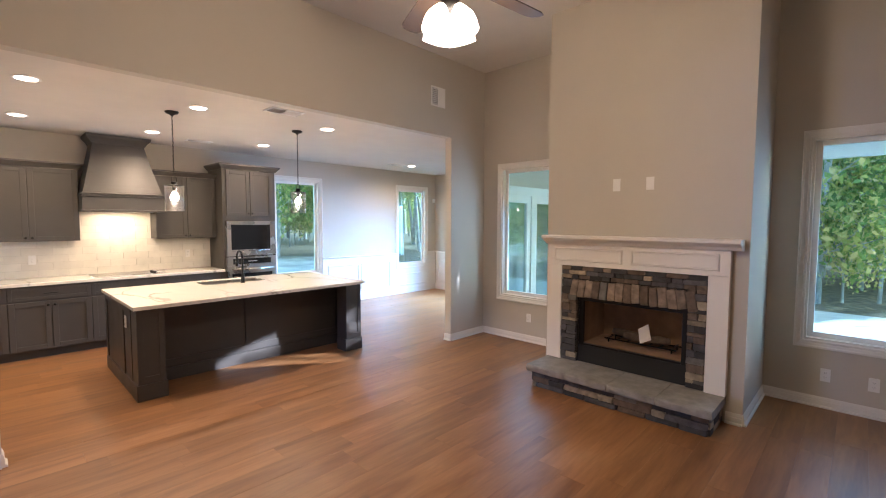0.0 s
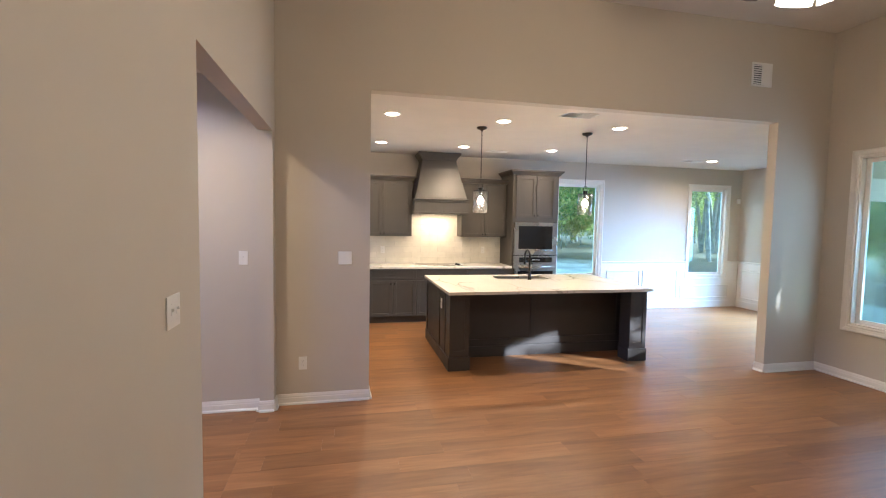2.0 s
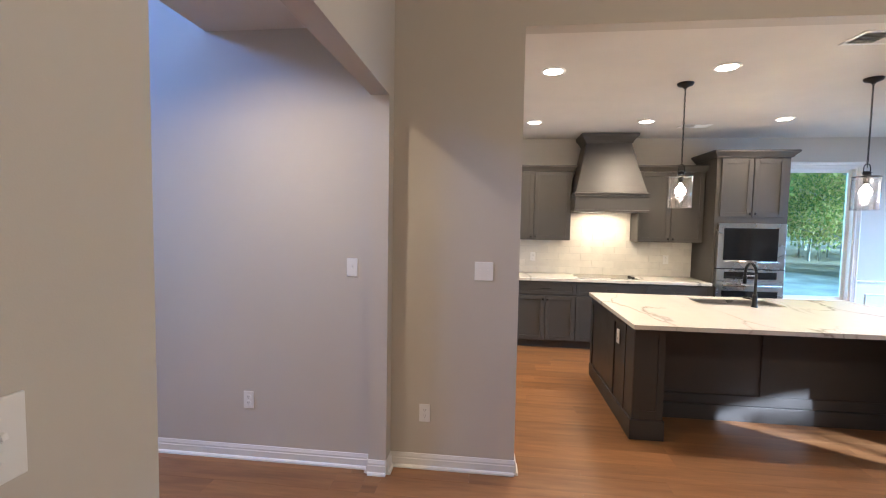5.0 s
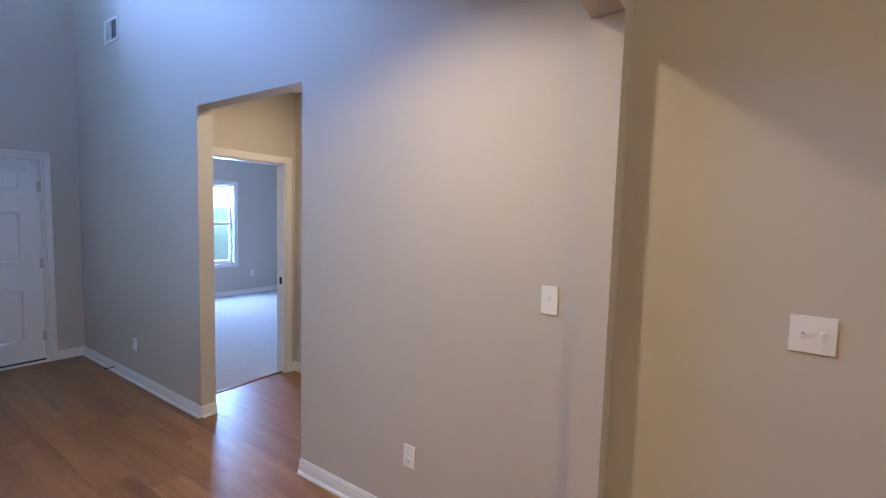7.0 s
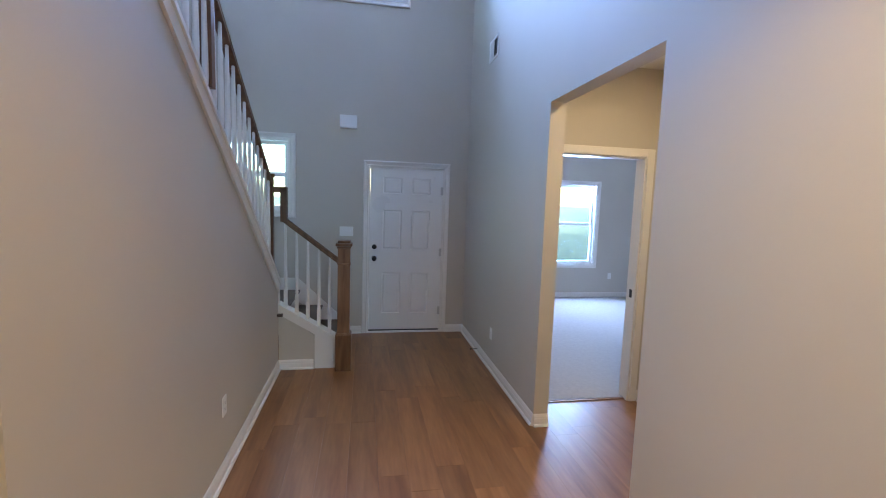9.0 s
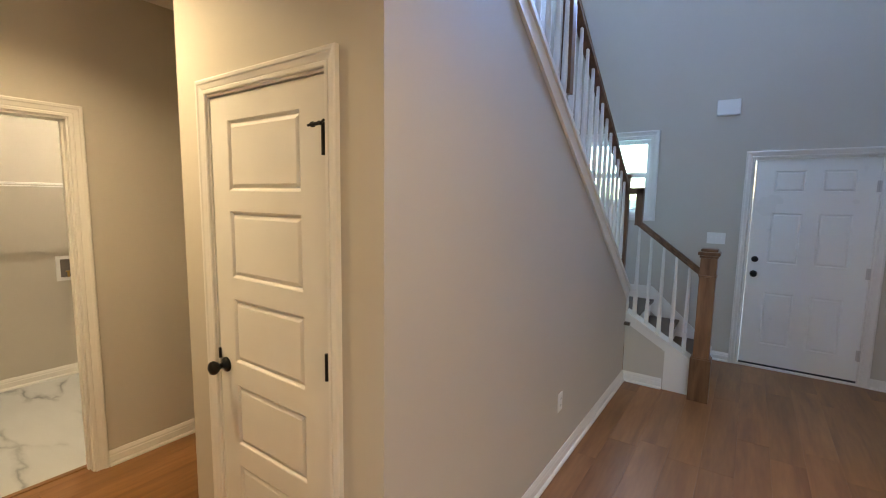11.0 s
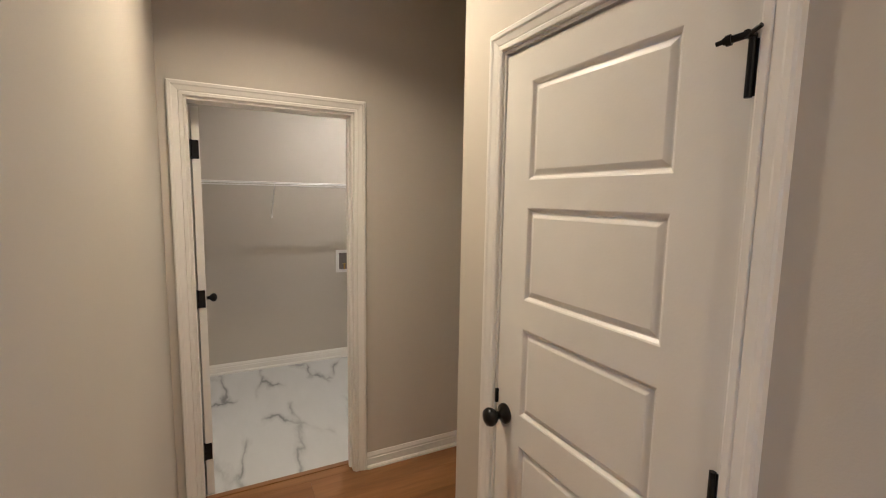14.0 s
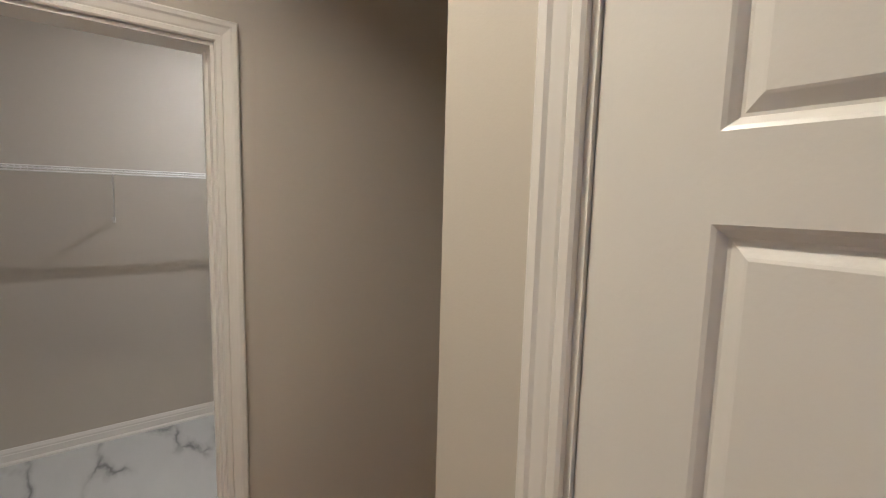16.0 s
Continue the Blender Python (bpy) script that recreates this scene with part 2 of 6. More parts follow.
OVENG = mat("black_glass", (0.008, 0.008, 0.009), 0.06, spots=0.1, bump=0)
CAB = mat("gray_cabinet_paint", (0.058, 0.052, 0.045), 0.5, spots=0.05, scale=6, bump=0.01, bump_scale=120)
ISLE = mat("charcoal_island_paint", (0.045, 0.042, 0.041), 0.42, spots=0.06, scale=6, bump=0.01, bump_scale=120)
TILE = mat("glazed_white_tile", (0.72, 0.69, 0.62), 0.16, spots=0.05, scale=9, bump=0.015, bump_scale=25, vary=0.05)
GROUT = mat("tile_grout", (0.60, 0.57, 0.51), 0.85, bump=0.05)
SLAB = mat("gray_hearth_stone", (0.26, 0.245, 0.225), 0.75, spots=0.22, scale=11, bump=0.12, bump_scale=45, vary=0.08)
ROCKS = [mat("ledge_stone_" + s, c, 0.8, spots=0.35, scale=16, bump=0.2, bump_scale=50, vary=0.25)
         for s, c in (("slate", (0.075, 0.073, 0.076)), ("charcoal", (0.040, 0.039, 0.041)), ("brown", (0.125, 0.092, 0.068)),
                      ("tan", (0.27, 0.225, 0.16)), ("gray", (0.13, 0.122, 0.112)))]
ARCH = mat("arch_stone", (0.20, 0.155, 0.12), 0.8, spots=0.4, scale=14, bump=0.2, bump_scale=40, vary=0.25)
MORTAR = mat("dark_mortar", (0.03, 0.028, 0.026), 0.95, bump=0.1)
FIREBRICK = mat("firebox_panel", (0.30, 0.19, 0.12), 0.85, spots=0.2, scale=8, bump=0.1, bump_scale=60)
PAPER = mat("paper", (0.75, 0.74, 0.72), 0.7, bump=0)
CARPET = mat("gray_carpet", (0.42, 0.40, 0.38), 0.95, spots=0.06, scale=26, bump=0.12, bump_scale=420)
PORCHP = mat("porch_white_paint", (0.82, 0.83, 0.84), 0.5, spots=0.04)
PORCHG = mat("porch_door_glass", (0.50, 0.62, 0.64), 0.05, 0.9, spots=0.1, bump=0)
CONC = mat("porch_concrete", (0.55, 0.54, 0.52), 0.85, spots=0.1, scale=5, bump=0.08)
SIDING = mat("gray_siding", (0.36, 0.38, 0.40), 0.6, spots=0.05)
# yard colour kept pale to imitate sunlight that the house blocks
GROUND = mat("sun_toned_ground", (0.54, 0.51, 0.45), 0.95, spots=0.25, scale=1.4, bump=0.3, bump_scale=14)


def woodland_floor(m, centre, reach):
    """Turns the ground from the pale, sun-toned yard to leaf-littered woodland floor outside an oval, with a ragged
    edge.
    """
    n, l = m.node_tree.nodes, m.node_tree.links
    b = n["Principled BSDF"]
    yard = b.inputs["Base Color"].links[0].from_socket
    geo, sub, sc, ln = n.new("ShaderNodeNewGeometry"), n.new("ShaderNodeVectorMath"), n.new("ShaderNodeVectorMath"), n.new("ShaderNodeVectorMath")
    sub.operation, sc.operation, ln.operation = "SUBTRACT", "MULTIPLY", "LENGTH"
    sub.inputs[1].default_value, sc.inputs[1].default_value = (*centre, 0), (1 / reach[0], 1 / reach[1], 0)
    l.new(geo.outputs["Position"], sub.inputs[0])
    l.new(sub.outputs[0], sc.inputs[0])
    l.new(sc.outputs[0], ln.inputs[0])
    rag, add = n.new("ShaderNodeTexNoise"), n.new("ShaderNodeMath")
    rag.inputs["Scale"].default_value, rag.inputs["Detail"].default_value = 0.6, 5
    l.new(geo.outputs["Position"], rag.inputs["Vector"])
    add.operation = "MULTIPLY_ADD"
    add.inputs[1].default_value = 0.3
    l.new(rag.outputs["Fac"], add.inputs[0])
    l.new(ln.outputs["Value"], add.inputs[2])
    edge = n.new("ShaderNodeMapRange")
    edge.inputs["From Min"].default_value, edge.inputs["From Max"].default_value = 1.10, 1.22
    l.new(add.outputs[0], edge.inputs["Value"])
    litter = n.new("ShaderNodeTexNoise")
    litter.inputs["Scale"].default_value, litter.inputs["Detail"].default_value = 7.0, 6
    l.new(geo.outputs["Position"], litter.inputs["Vector"])
    tone = ramp(n, [(0.35, (0.05, 0.045, 0.03)), (0.52, (0.12, 0.10, 0.06)), (0.66, (0.30, 0.22, 0.12))])
    l.new(litter.outputs["Fac"], tone.inputs[0])
    mx = n.new("ShaderNodeMixRGB")
    l.new(edge.outputs[0], mx.inputs[0])
    l.new(yard, mx.inputs[1])
    l.new(tone.outputs[0], mx.inputs[2])
    l.new(mx.outputs[0], b.inputs["Base Color"])


woodland_floor(GROUND, (1.0, 8.0), (12.5, 15.0))
BARK = mat("gray_bark", (0.33, 0.32, 0.30), 0.9, spots=0.35, scale=5, bump=0.3, bump_scale=30)
FANW = mat("dark_fan_wood", (0.05, 0.032, 0.022), 0.4, spots=0.2, scale=12, bump=0.01)
PLANK = wood("wood_plank_floor", (0.185, 0.080, 0.030), (0.26, 0.120, 0.046), (0.32, 0.158, 0.066), (1.1, 9.0, 1.0), 0.34)
OAKX = wood("stained_oak", (0.095, 0.045, 0.02), (0.17, 0.085, 0.04), (0.24, 0.13, 0.065), (14.0, 14.0, 1.5), 0.34, plank=False)
TREAD = wood("stair_tread_wood", (0.06, 0.04, 0.028), (0.10, 0.068, 0.046), (0.15, 0.10, 0.07), (3.0, 12.0, 3.0), 0.4, plank=False)
COUNTER = marble("veined_quartz", (0.74, 0.70, 0.63), (0.34, 0.30, 0.26), 1.5, 0.013, 0.14, 0.5)
VINYL = marble("marble_vinyl", (0.57, 0.57, 0.56), (0.15, 0.15, 0.155), 3.3, 0.052, 0.3, -0.65)
PANE = glass("window_glass", (0.76, 0.95, 1.0))
CLEAR = glass("clear_glass", sheen=(0.55, 0.07))
BULB = glow("bulb_glow", (1.0, 0.78, 0.6), 3.0)
LENS = glow("can_lens_glow", (1.0, 0.80, 0.62), 2.2)
SHADE = glow("frosted_shade_glow", (1.0, 0.83, 0.66), 1.1)
SMALL = glow("lamp_disc_glow", (1.0, 0.85, 0.7), 0.9)
LEAF = leafy("autumn_leaves", [(0.0, (0.08, 0.15, 0.04)), (0.32, (0.17, 0.28, 0.07)), (0.55, (0.45, 0.45, 0.12)), (0.76, (0.66, 0.52, 0.22)), (1.0, (0.60, 0.32, 0.24))])

# ---- building blocks ----


def block(bm, x0, x1, y0, y1, z0, z1, bevel=0.0, m=None):
    """Adds an axis-aligned box to bm, with rounded edges where bevel is given."""
    x0, x1, y0, y1, z0, z1 = min(x0, x1), max(x0, x1), min(y0, y1), max(y0, y1), min(z0, z1), max(z0, z1)
    mm = Matrix.Translation(((x0 + x1) / 2, (y0 + y1) / 2, (z0 + z1) / 2)) @ Matrix.Diagonal((x1 - x0, y1 - y0, z1 - z0, 1))
    made = bmesh.ops.create_cube(bm, size=1, matrix=(m @ mm) if m else mm)
    if bevel:
        edges = {e for v in made["verts"] for e in v.link_edges}
        bmesh.ops.bevel(bm, geom=list(edges), offset=bevel, segments=2, profile=0.6, affect="EDGES")
    return bm


def tube(bm, r0, r1, depth, m, seg=20):
    """Adds a capped cone or cylinder along z, centred on m."""
    bmesh.ops.create_cone(bm, cap_ends=True, segments=seg, radius1=r0, radius2=r1, depth=depth, matrix=m)
    return bm


def lathe(bm, profile, seg=16, m=None):
    """Adds a turned shape: profile rows are (radius, height), bottom to top."""
    m = m or Matrix()
    rings = []
    for r, z in profile:
        rings.append([bm.verts.new(m @ Vector((r * math.cos(2 * math.pi * k / seg), r * math.sin(2 * math.pi * k / seg), z))) for k in range(seg)])
    for a, b in zip(rings, rings[1:]):
        for k in range(seg):
            f = bm.faces.new((a[k], a[(k + 1) % seg], b[(k + 1) % seg], b[k]))
            f.smooth = True
    bm.faces.new(list(reversed(rings[0])))
    bm.faces.new(rings[-1])
    return bm


def rod(bm, a, b, r, seg=8):
    """Adds a round bar from a to b."""
    a, b = Vector(a), Vector(b)
    return tube(bm, r, r, (b - a).length, Matrix.Translation((a + b) / 2) @ (b - a).to_track_quat("Z", "Y").to_matrix().to_4x4(), seg)


def prism(bm, outline, lift):
    """Adds a solid from a flat outline (a list of points) pushed along lift."""
    lift = Vector(lift)
    a = [bm.verts.new(Vector(p)) for p in outline]
    b = [bm.verts.new(Vector(p) + lift) for p in outline]
    bm.faces.new(a)
    bm.faces.new(list(reversed(b)))
    for k in range(len(a)):
        j = (k + 1) % len(a)
        bm.faces.new((a[j], a[k], b[k], b[j]))
    return bm


def part(name, bm, material, parent=None, label="", category="", group="", kind="", place=None, smooth=False):
    """Links bm as one mesh object, under parent where one is given."""
    bmesh.ops.recalc_face_normals(bm, faces=bm.faces)
    me = bpy.data.meshes.new(name)
    bm.to_mesh(me)
    bm.free()
    me.materials.append(material)
    if smooth:
        for p in me.polygons:
            p.use_smooth = True
    ob = new(name, me)
    if parent:
        ob.parent = parent
        ob.matrix_basis = place if place is not None else Matrix()
    else:
        ob.matrix_basis = ORIGIN @ (place if place is not None else Matrix())
    return tagged(ob, label, category, group, kind)


def thing(name, m, label, category, group="", kind=""):
    ob = new(name)
    ob.empty_display_size = 0.1
    ob.matrix_basis = ORIGIN @ m
    return tagged(ob, label, category, group, kind)


def bx(*a, **k):
    return block(bmesh.new(), *a, **k)


def wall(name, x0, x1, y0, y1, z0, z1, holes=(), material=None, label="greige painted drywall"):
    """A wall along x or y with rectangular openings (a0, a1, z0, z1) along its run, cut into upright strips."""
    along_x = (x1 - x0) > (y1 - y0)
    a0, a1 = (x0, x1) if along_x else (y0, y1)
    bm = bmesh.new()

    def piece(s0, s1, b0, b1):
        if s1 - s0 > 1e-4 and b1 - b0 > 1e-4:
            block(bm, s0, s1, y0, y1, b0, b1) if along_x else block(bm, x0, x1, s0, s1, b0, b1)

    cuts = sorted({a0, a1, *[h[0] for h in holes], *[h[1] for h in holes]})
    for s0, s1 in zip(cuts, cuts[1:]):
        zs = z0
        for h in sorted((h for h in holes if h[0] < (s0 + s1) / 2 < h[1]), key=lambda h: h[2]):
            piece(s0, s1, zs, h[2])
            zs = h[3]
        piece(s0, s1, zs, z1)
    bmesh.ops.remove_doubles(bm, verts=bm.verts, dist=1e-4)
    inner = [f for f in bm.faces if any(g is not f and (g.calc_center_median() - f.calc_center_median()).length < 1e-4 for e in f.edges for g in e.link_faces)]
    bmesh.ops.delete(bm, geom=inner, context="FACES_ONLY")
    return part(name, bm, material or WALL, label=label, category="wall", kind="structure")


def facing(x, y, z, way):
    """Local frame on a wall: local x runs to the viewer's right, local y up, local z out of the wall. way: '+x', '-x', '+y' or '-y'."""
    out = {"+x": (1, 0, 0), "-x": (-1, 0, 0), "+y": (0, 1, 0), "-y": (0, -1, 0)}[way]
    up = Vector((0, 0, 1))
    o = Vector(out)
    r = up.cross(o)
    return Matrix(((r.x, up.x, o.x, x), (r.y, up.y, o.y, y), (r.z, up.z, o.z, z), (0, 0, 0, 1)))


CASING = [(0.0, 0.0), (0.0, 0.010), (0.005, 0.0135), (0.018, 0.0135), (0.022, 0.010), (0.027, 0.0125), (0.046, 0.017), (0.052, 0.021), (0.064, 0.022), (0.070, 0.018), (0.070, 0.0)]

SLIM = [(o * 0.83, t * 0.92) for o, t in CASING]


def casing(name, w, h, m, parent=None, four=False, profile=CASING, material=None, kind="", label=""):
    """Moulded casing round an opening w by h whose lower left corner is m's origin: three sides, or four for a window."""
    bm = bmesh.new()
    path = [((0, 0), (-1, 0)), ((0, h), (-1, 1)), ((w, h), (1, 1)), ((w, 0), (1, 0))]
    if four:
        path = [((0, 0), (-1, -1)), ((0, h), (-1, 1)), ((w, h), (1, 1)), ((w, 0), (1, -1)), ((0, 0), (-1, -1))]
    rows = [[bm.verts.new((p[0] + o * d[0], p[1] + o * d[1], t)) for o, t in profile] for p, d in path]
    for a, b in zip(rows, rows[1:]):
        for k in range(len(profile) - 1):
            bm.faces.new((a[k], a[k + 1], b[k + 1], b[k]))
    if not four:
        bm.faces.new(rows[0])
        bm.faces.new(list(reversed(rows[-1])))
    else:
        bmesh.ops.remove_doubles(bm, verts=bm.verts, dist=1e-5)
    return part(name, bm, material or TRIM, parent, label=label, place=m, kind=kind)


def baseboard(p0, p1, way, high=0.092, parent=None):
    """A baseboard with a shoe moulding from p0 to p1 (x, y) on the wall that faces way."""
    out = Vector({"+x": (1, 0, 0), "-x": (-1, 0, 0), "+y": (0, 1, 0), "-y": (0, -1, 0)}[way])
    prof = [(0, 0), (0.028, 0), (0.027, 0.010), (0.021, 0.017), (0.014, 0.019), (0.014, high - 0.035), (0.011, high - 0.03), (0.011, high - 0.02), (0.006, high - 0.006), (0.004, high), (0, high)]
    a = Vector((*p0, 0.001))
    bm = prism(bmesh.new(), [a + out * d + Vector((0, 0, z)) for d, z in prof], Vector((*p1, 0.001)) - a)
    return part("baseboard", bm, TRIM, label="white moulded baseboard with shoe moulding", category="baseboard", kind="structure")


def plate(m, gangs=1, kind="toggle", label="", name="light_switch"):
    """Wall plate with toggles or with an outlet's two faces; m: its middle, on the wall."""
    w = 0.07 + 0.046 * (gangs - 1)
    t = thing(name, m, label, "switch" if kind == "toggle" else ("outlet" if kind == "outlet" else "plate"))
    part("cover_plate", block(bmesh.new(), -w / 2, w / 2, -0.058, 0.058, 0, 0.006, 0.0025), PLATE, t)
    for g in range(gangs):
        x = (g - (gangs - 1) / 2) * 0.046
        if kind == "toggle":
            bm = block(bmesh.new(), x - 0.006, x + 0.006, -0.013, 0.013, 0.0055, 0.008, 0.001)
            block(bm, x - 0.004, x + 0.004, -0.002, 0.008, 0.007, 0.018, 0.001, m=pose(0, 0, 0, -20))
            part("toggle", bm, PLATE, t)
        elif kind == "outlet":
            for s in (-0.0195, 0.0195):
                f = part("socket", lathe(bmesh.new(), [(0.0165, 0.0055), (0.0165, 0.008), (0.0155, 0.0085)], 18, Matrix.Translation((x, s, 0))), PLATE, t)
                bm = bmesh.new()
                for dx in (-0.0065, 0.0065):
                    block(bm, x + dx - 0.001, x + dx + 0.001, s - 0.001, s + 0.007, 0.008, 0.0090)
                tube(bm, 0.0024, 0.0024, 0.001, Matrix.Translation((x, s - 0.007, 0.0086)), 10)
                part("slots", bm, SLOT, f)
        for s in ((-0.03, 0.03) if kind != "outlet" else (0,)):
            part("screw", lathe(bmesh.new(), [(0.003, 0.0055), (0.003, 0.0066), (0.002, 0.0072)], 10, Matrix.Translation((x, s, 0))), PLATE, t)
    return t


def panel_leaf(name, w, h, thick, columns, rows, parent, material=None, place=None, label="", depth=0.011):
    """A moulded door leaf in its local frame (x right, y up, face at z = thick); every panel is a cove, a flat and a raised field, on both faces."""
    bm = bmesh.new()
    xs = sorted({0, w, *[c for col in columns for c in col]})
    ys = sorted({0, h, *[r for row in rows for r in row]})
    rings = [(0.0, 0.0), (0.004, -0.002), (0.011, -depth * 0.85), (0.014, -depth * 0.85), (0.026, -0.004), (0.029, -0.003)]
    for side, sgn in ((thick, 1), (0.0, -1)):
        for xa, xb in zip(xs, xs[1:]):
            for ya, yb in zip(ys, ys[1:]):
                if (xa, xb) in columns and (ya, yb) in rows:
                    prev = None
                    for o, d in rings:
                        ring = [bm.verts.new((x, y, side + sgn * d)) for x, y in ((xa + o, ya + o), (xb - o, ya + o), (xb - o, yb - o), (xa + o, yb - o))]
                        if prev:
                            for k in range(4):
                                bm.faces.new((prev[k], prev[(k + 1) % 4], ring[(k + 1) % 4], ring[k]))
                        prev = ring
                    bm.faces.new(prev)
                else:
                    bm.faces.new([bm.verts.new((x, y, side)) for x, y in ((xa, ya), (xb, ya), (xb, yb), (xa, yb))])
    for (xa, ya), (xb, yb) in (((0, 0), (w, 0)), ((w, 0), (w, h)), ((w, h), (0, h)), ((0, h), (0, 0))):
        bm.faces.new([bm.verts.new(p) for p in ((xa, ya, 0), (xb, yb, 0), (xb, yb, thick), (xa, ya, thick))])
    bmesh.ops.remove_doubles(bm, verts=bm.verts, dist=1e-5)
    return part(name, bm, material or DOORP, parent, label, place=place)


def knob(parent, m, material=None, label="black round door knob"):
    """A rose, a neck and a ball; m's z axis points out of the door."""
    material = material or BLACK
    k = part("door_knob", lathe(bmesh.new(), [(0.004, 0.02), (0.011, 0.022), (0.012, 0.034), (0.02, 0.040), (0.027, 0.050), (0.029, 0.060), (0.025, 0.070), (0.012, 0.077), (0.002, 0.079)], 24, m), material, parent, label, smooth=True)
    part("rose", lathe(bmesh.new(), [(0.032, 0.0), (0.032, 0.006), (0.027, 0.012), (0.012, 0.018), (0.010, 0.030)], 24, m), material, k, smooth=True)
    return k


def shaker(name, x0, x1, z0, z1, y, parent, material, thick=0.02, rail=0.055, label=""):
    """A shaker door or drawer front that faces -y, with its front at y."""
    bm = bmesh.new()
    block(bm, x0, x1, y + 0.011, y + thick, z0, z1)
    for a in ((x0, x0 + rail, z0, z1), (x1 - rail, x1, z0, z1), (x0 + rail, x1 - rail, z0, z0 + rail), (x0 + rail, x1 - rail, z1 - rail, z1)):
        block(bm, a[0], a[1], y, y + 0.0108, a[2], a[3], 0.0035)
    return part(name, bm, material, parent, label)


def small_knob(parent, x, y, z):
    return part("knob", lathe(bmesh.new(), [(0.006, 0), (0.005, 0.012), (0.013, 0.016), (0.015, 0.022), (0.010, 0.028)], 14, facing(x, y, z, "-y")), BLACK, parent, "small black knob", smooth=True)


def bar_pull(parent, x, y, z, w=0.13):
    bm = bmesh.new()
    rod(bm, (x - w / 2, y - 0.028, z), (x + w / 2, y - 0.028, z), 0.005)
    for s in (-1, 1):
        rod(bm, (x + s * w * 0.38, y, z), (x + s * w * 0.38, y - 0.028, z), 0.004)
    return part("bar_pull", bm, BLACK, parent, "black bar pull")

# ---- setting ----
GH, KH, FH = 3.79, 2.77, 5.5      # ceilings of great room, kitchen and foyer
WX0, WX1 = -0.350, -0.235          # wall between hall and great room
wall("wall_great_north", WX1, 5.66, 4.675, 4.785, 0, GH, [(0.565, 4.95, 0, KH)])
wall("wall_great_west", WX0, WX1, -1.77, 4.785, 0, FH, [(2.70, 4.555, 0, 2.35)])
wall("wall_great_east", 5.66, 5.80, -1.77, 4.675, 0, GH, [(3.34, 4.345, 0.60, 2.39), (-0.04, 0.965, 0.595, 2.39)])
wall("wall_great_south", WX1, 5.66, -1.77, -1.65, 0, GH, [])
wall("wall_kitchen_west", -0.12, 0.0, 4.785, 8.2, 0, KH)
wall("wall_dining_north", -0.12, 8.2, 8.2, 8.34, 0, KH, [(4.14, 5.02, 0.64, 2.39), (7.01, 7.86, 0.64, 2.39)])
wall("wall_dining_east", 8.2, 8.34, 4.675, 8.34, 0, KH, [(5.55, 7.15, 0.55, 2.42)])
wall("wall_dining_south", 5.80, 8.2, 4.675, 4.785, 0, KH)
# west wing, in its own coordinates
ORIGIN = WING
HX = WX0 - 0.08                   # hall face of the wall to the great room
FN, FW, VX = 4.747, -5.80, -3.65 # foyer's north wall, front wall, vestibule's west wall
wall("wall_foyer_north", FW - 0.12, HX, FN, FN + 0.115, 0, FH, [(-3.324, -2.12, 0, 2.385)])
wall("wall_foyer_front", FW - 0.12, FW, 1.48, FN, 0, FH, [(3.52, 4.445, 0, 2.07), (1.80, 2.595, 1.495, 2.335), (2.15, 3.9, 4.0, 5.15)])
wall("wall_stairwell", FW, HX, 1.48, 1.60, 2.78, FH)
wall("wall_stairwell_lower", FW, -1.56, 1.48, 1.60, 0, 2.78)
wall("wall_closet", -1.56, -1.44, 1.465, 2.56, 0, 2.78, [(1.708, 2.428, 0, 2.035)])
wall("wall_closet_side", -2.75, -1.56, 1.465, 1.478, 0, 2.78)
wall("wall_laundry_north", -2.75, HX, 0.36, 0.475, 0, 2.78, [(-1.318, -0.532, 0, 2.041)])
wall("wall_hall_end", -2.87, -2.75, 0.36, 1.478, 0, 2.78)
wall("wall_laundry_back", -2.3, HX, -1.53, -1.41, 0, 2.78)
wall("wall_laundry_west", -2.42, -2.3, -1.53, 0.36, 0, 2.78)
wall("wall_vestibule_west", VX - 0.12, VX, FN + 0.115, 9.12, 0, 2.78, [(4.895, 5.745, 0, 2.08)])
wall("wall_vestibule_north", VX, -1.9, 5.86, 5.98, 0, 2.78)
wall("wall_vestibule_east", -2.02, -1.9, FN + 0.115, 5.86, 0, 2.78)
wall("wall_bedroom_front", -7.92, -7.80, FN, 9.12, 0, 2.78, [(6.80, 7.64, 0.62, 2.07)])
wall("wall_bedroom_north", -7.80, VX - 0.12, 9.0, 9.12, 0, 2.78)
wall("wall_bedroom_south", -7.80, FW - 0.12, FN, FN + 0.115, 0, 2.78)
# closed end of the stair wall: a solid under the flight, with its sloped top
SL = 0.70


def cap_z(x):
    return 0.84 + SL * (x + 4.65)


part("wall_stair", prism(bmesh.new(), [(-4.65, 2.67, 0), (-4.65, 2.67, cap_z(-4.65)), (-1.88, 2.67, cap_z(-1.88)), (-1.44, 2.67, cap_z(-1.88)), (-1.44, 2.67, 0)], (0, -0.11, 0)), WALL,
     label="greige stair wall with sloped top under the flight", category="wall", kind="structure")


ORIGIN = Matrix()


def sheet(name, x0, x1, y0, y1, z0, z1, material, label, category):
    return part(name, bx(x0, x1, y0, y1, z0, z1), material, label=label, category=category, kind="structure")


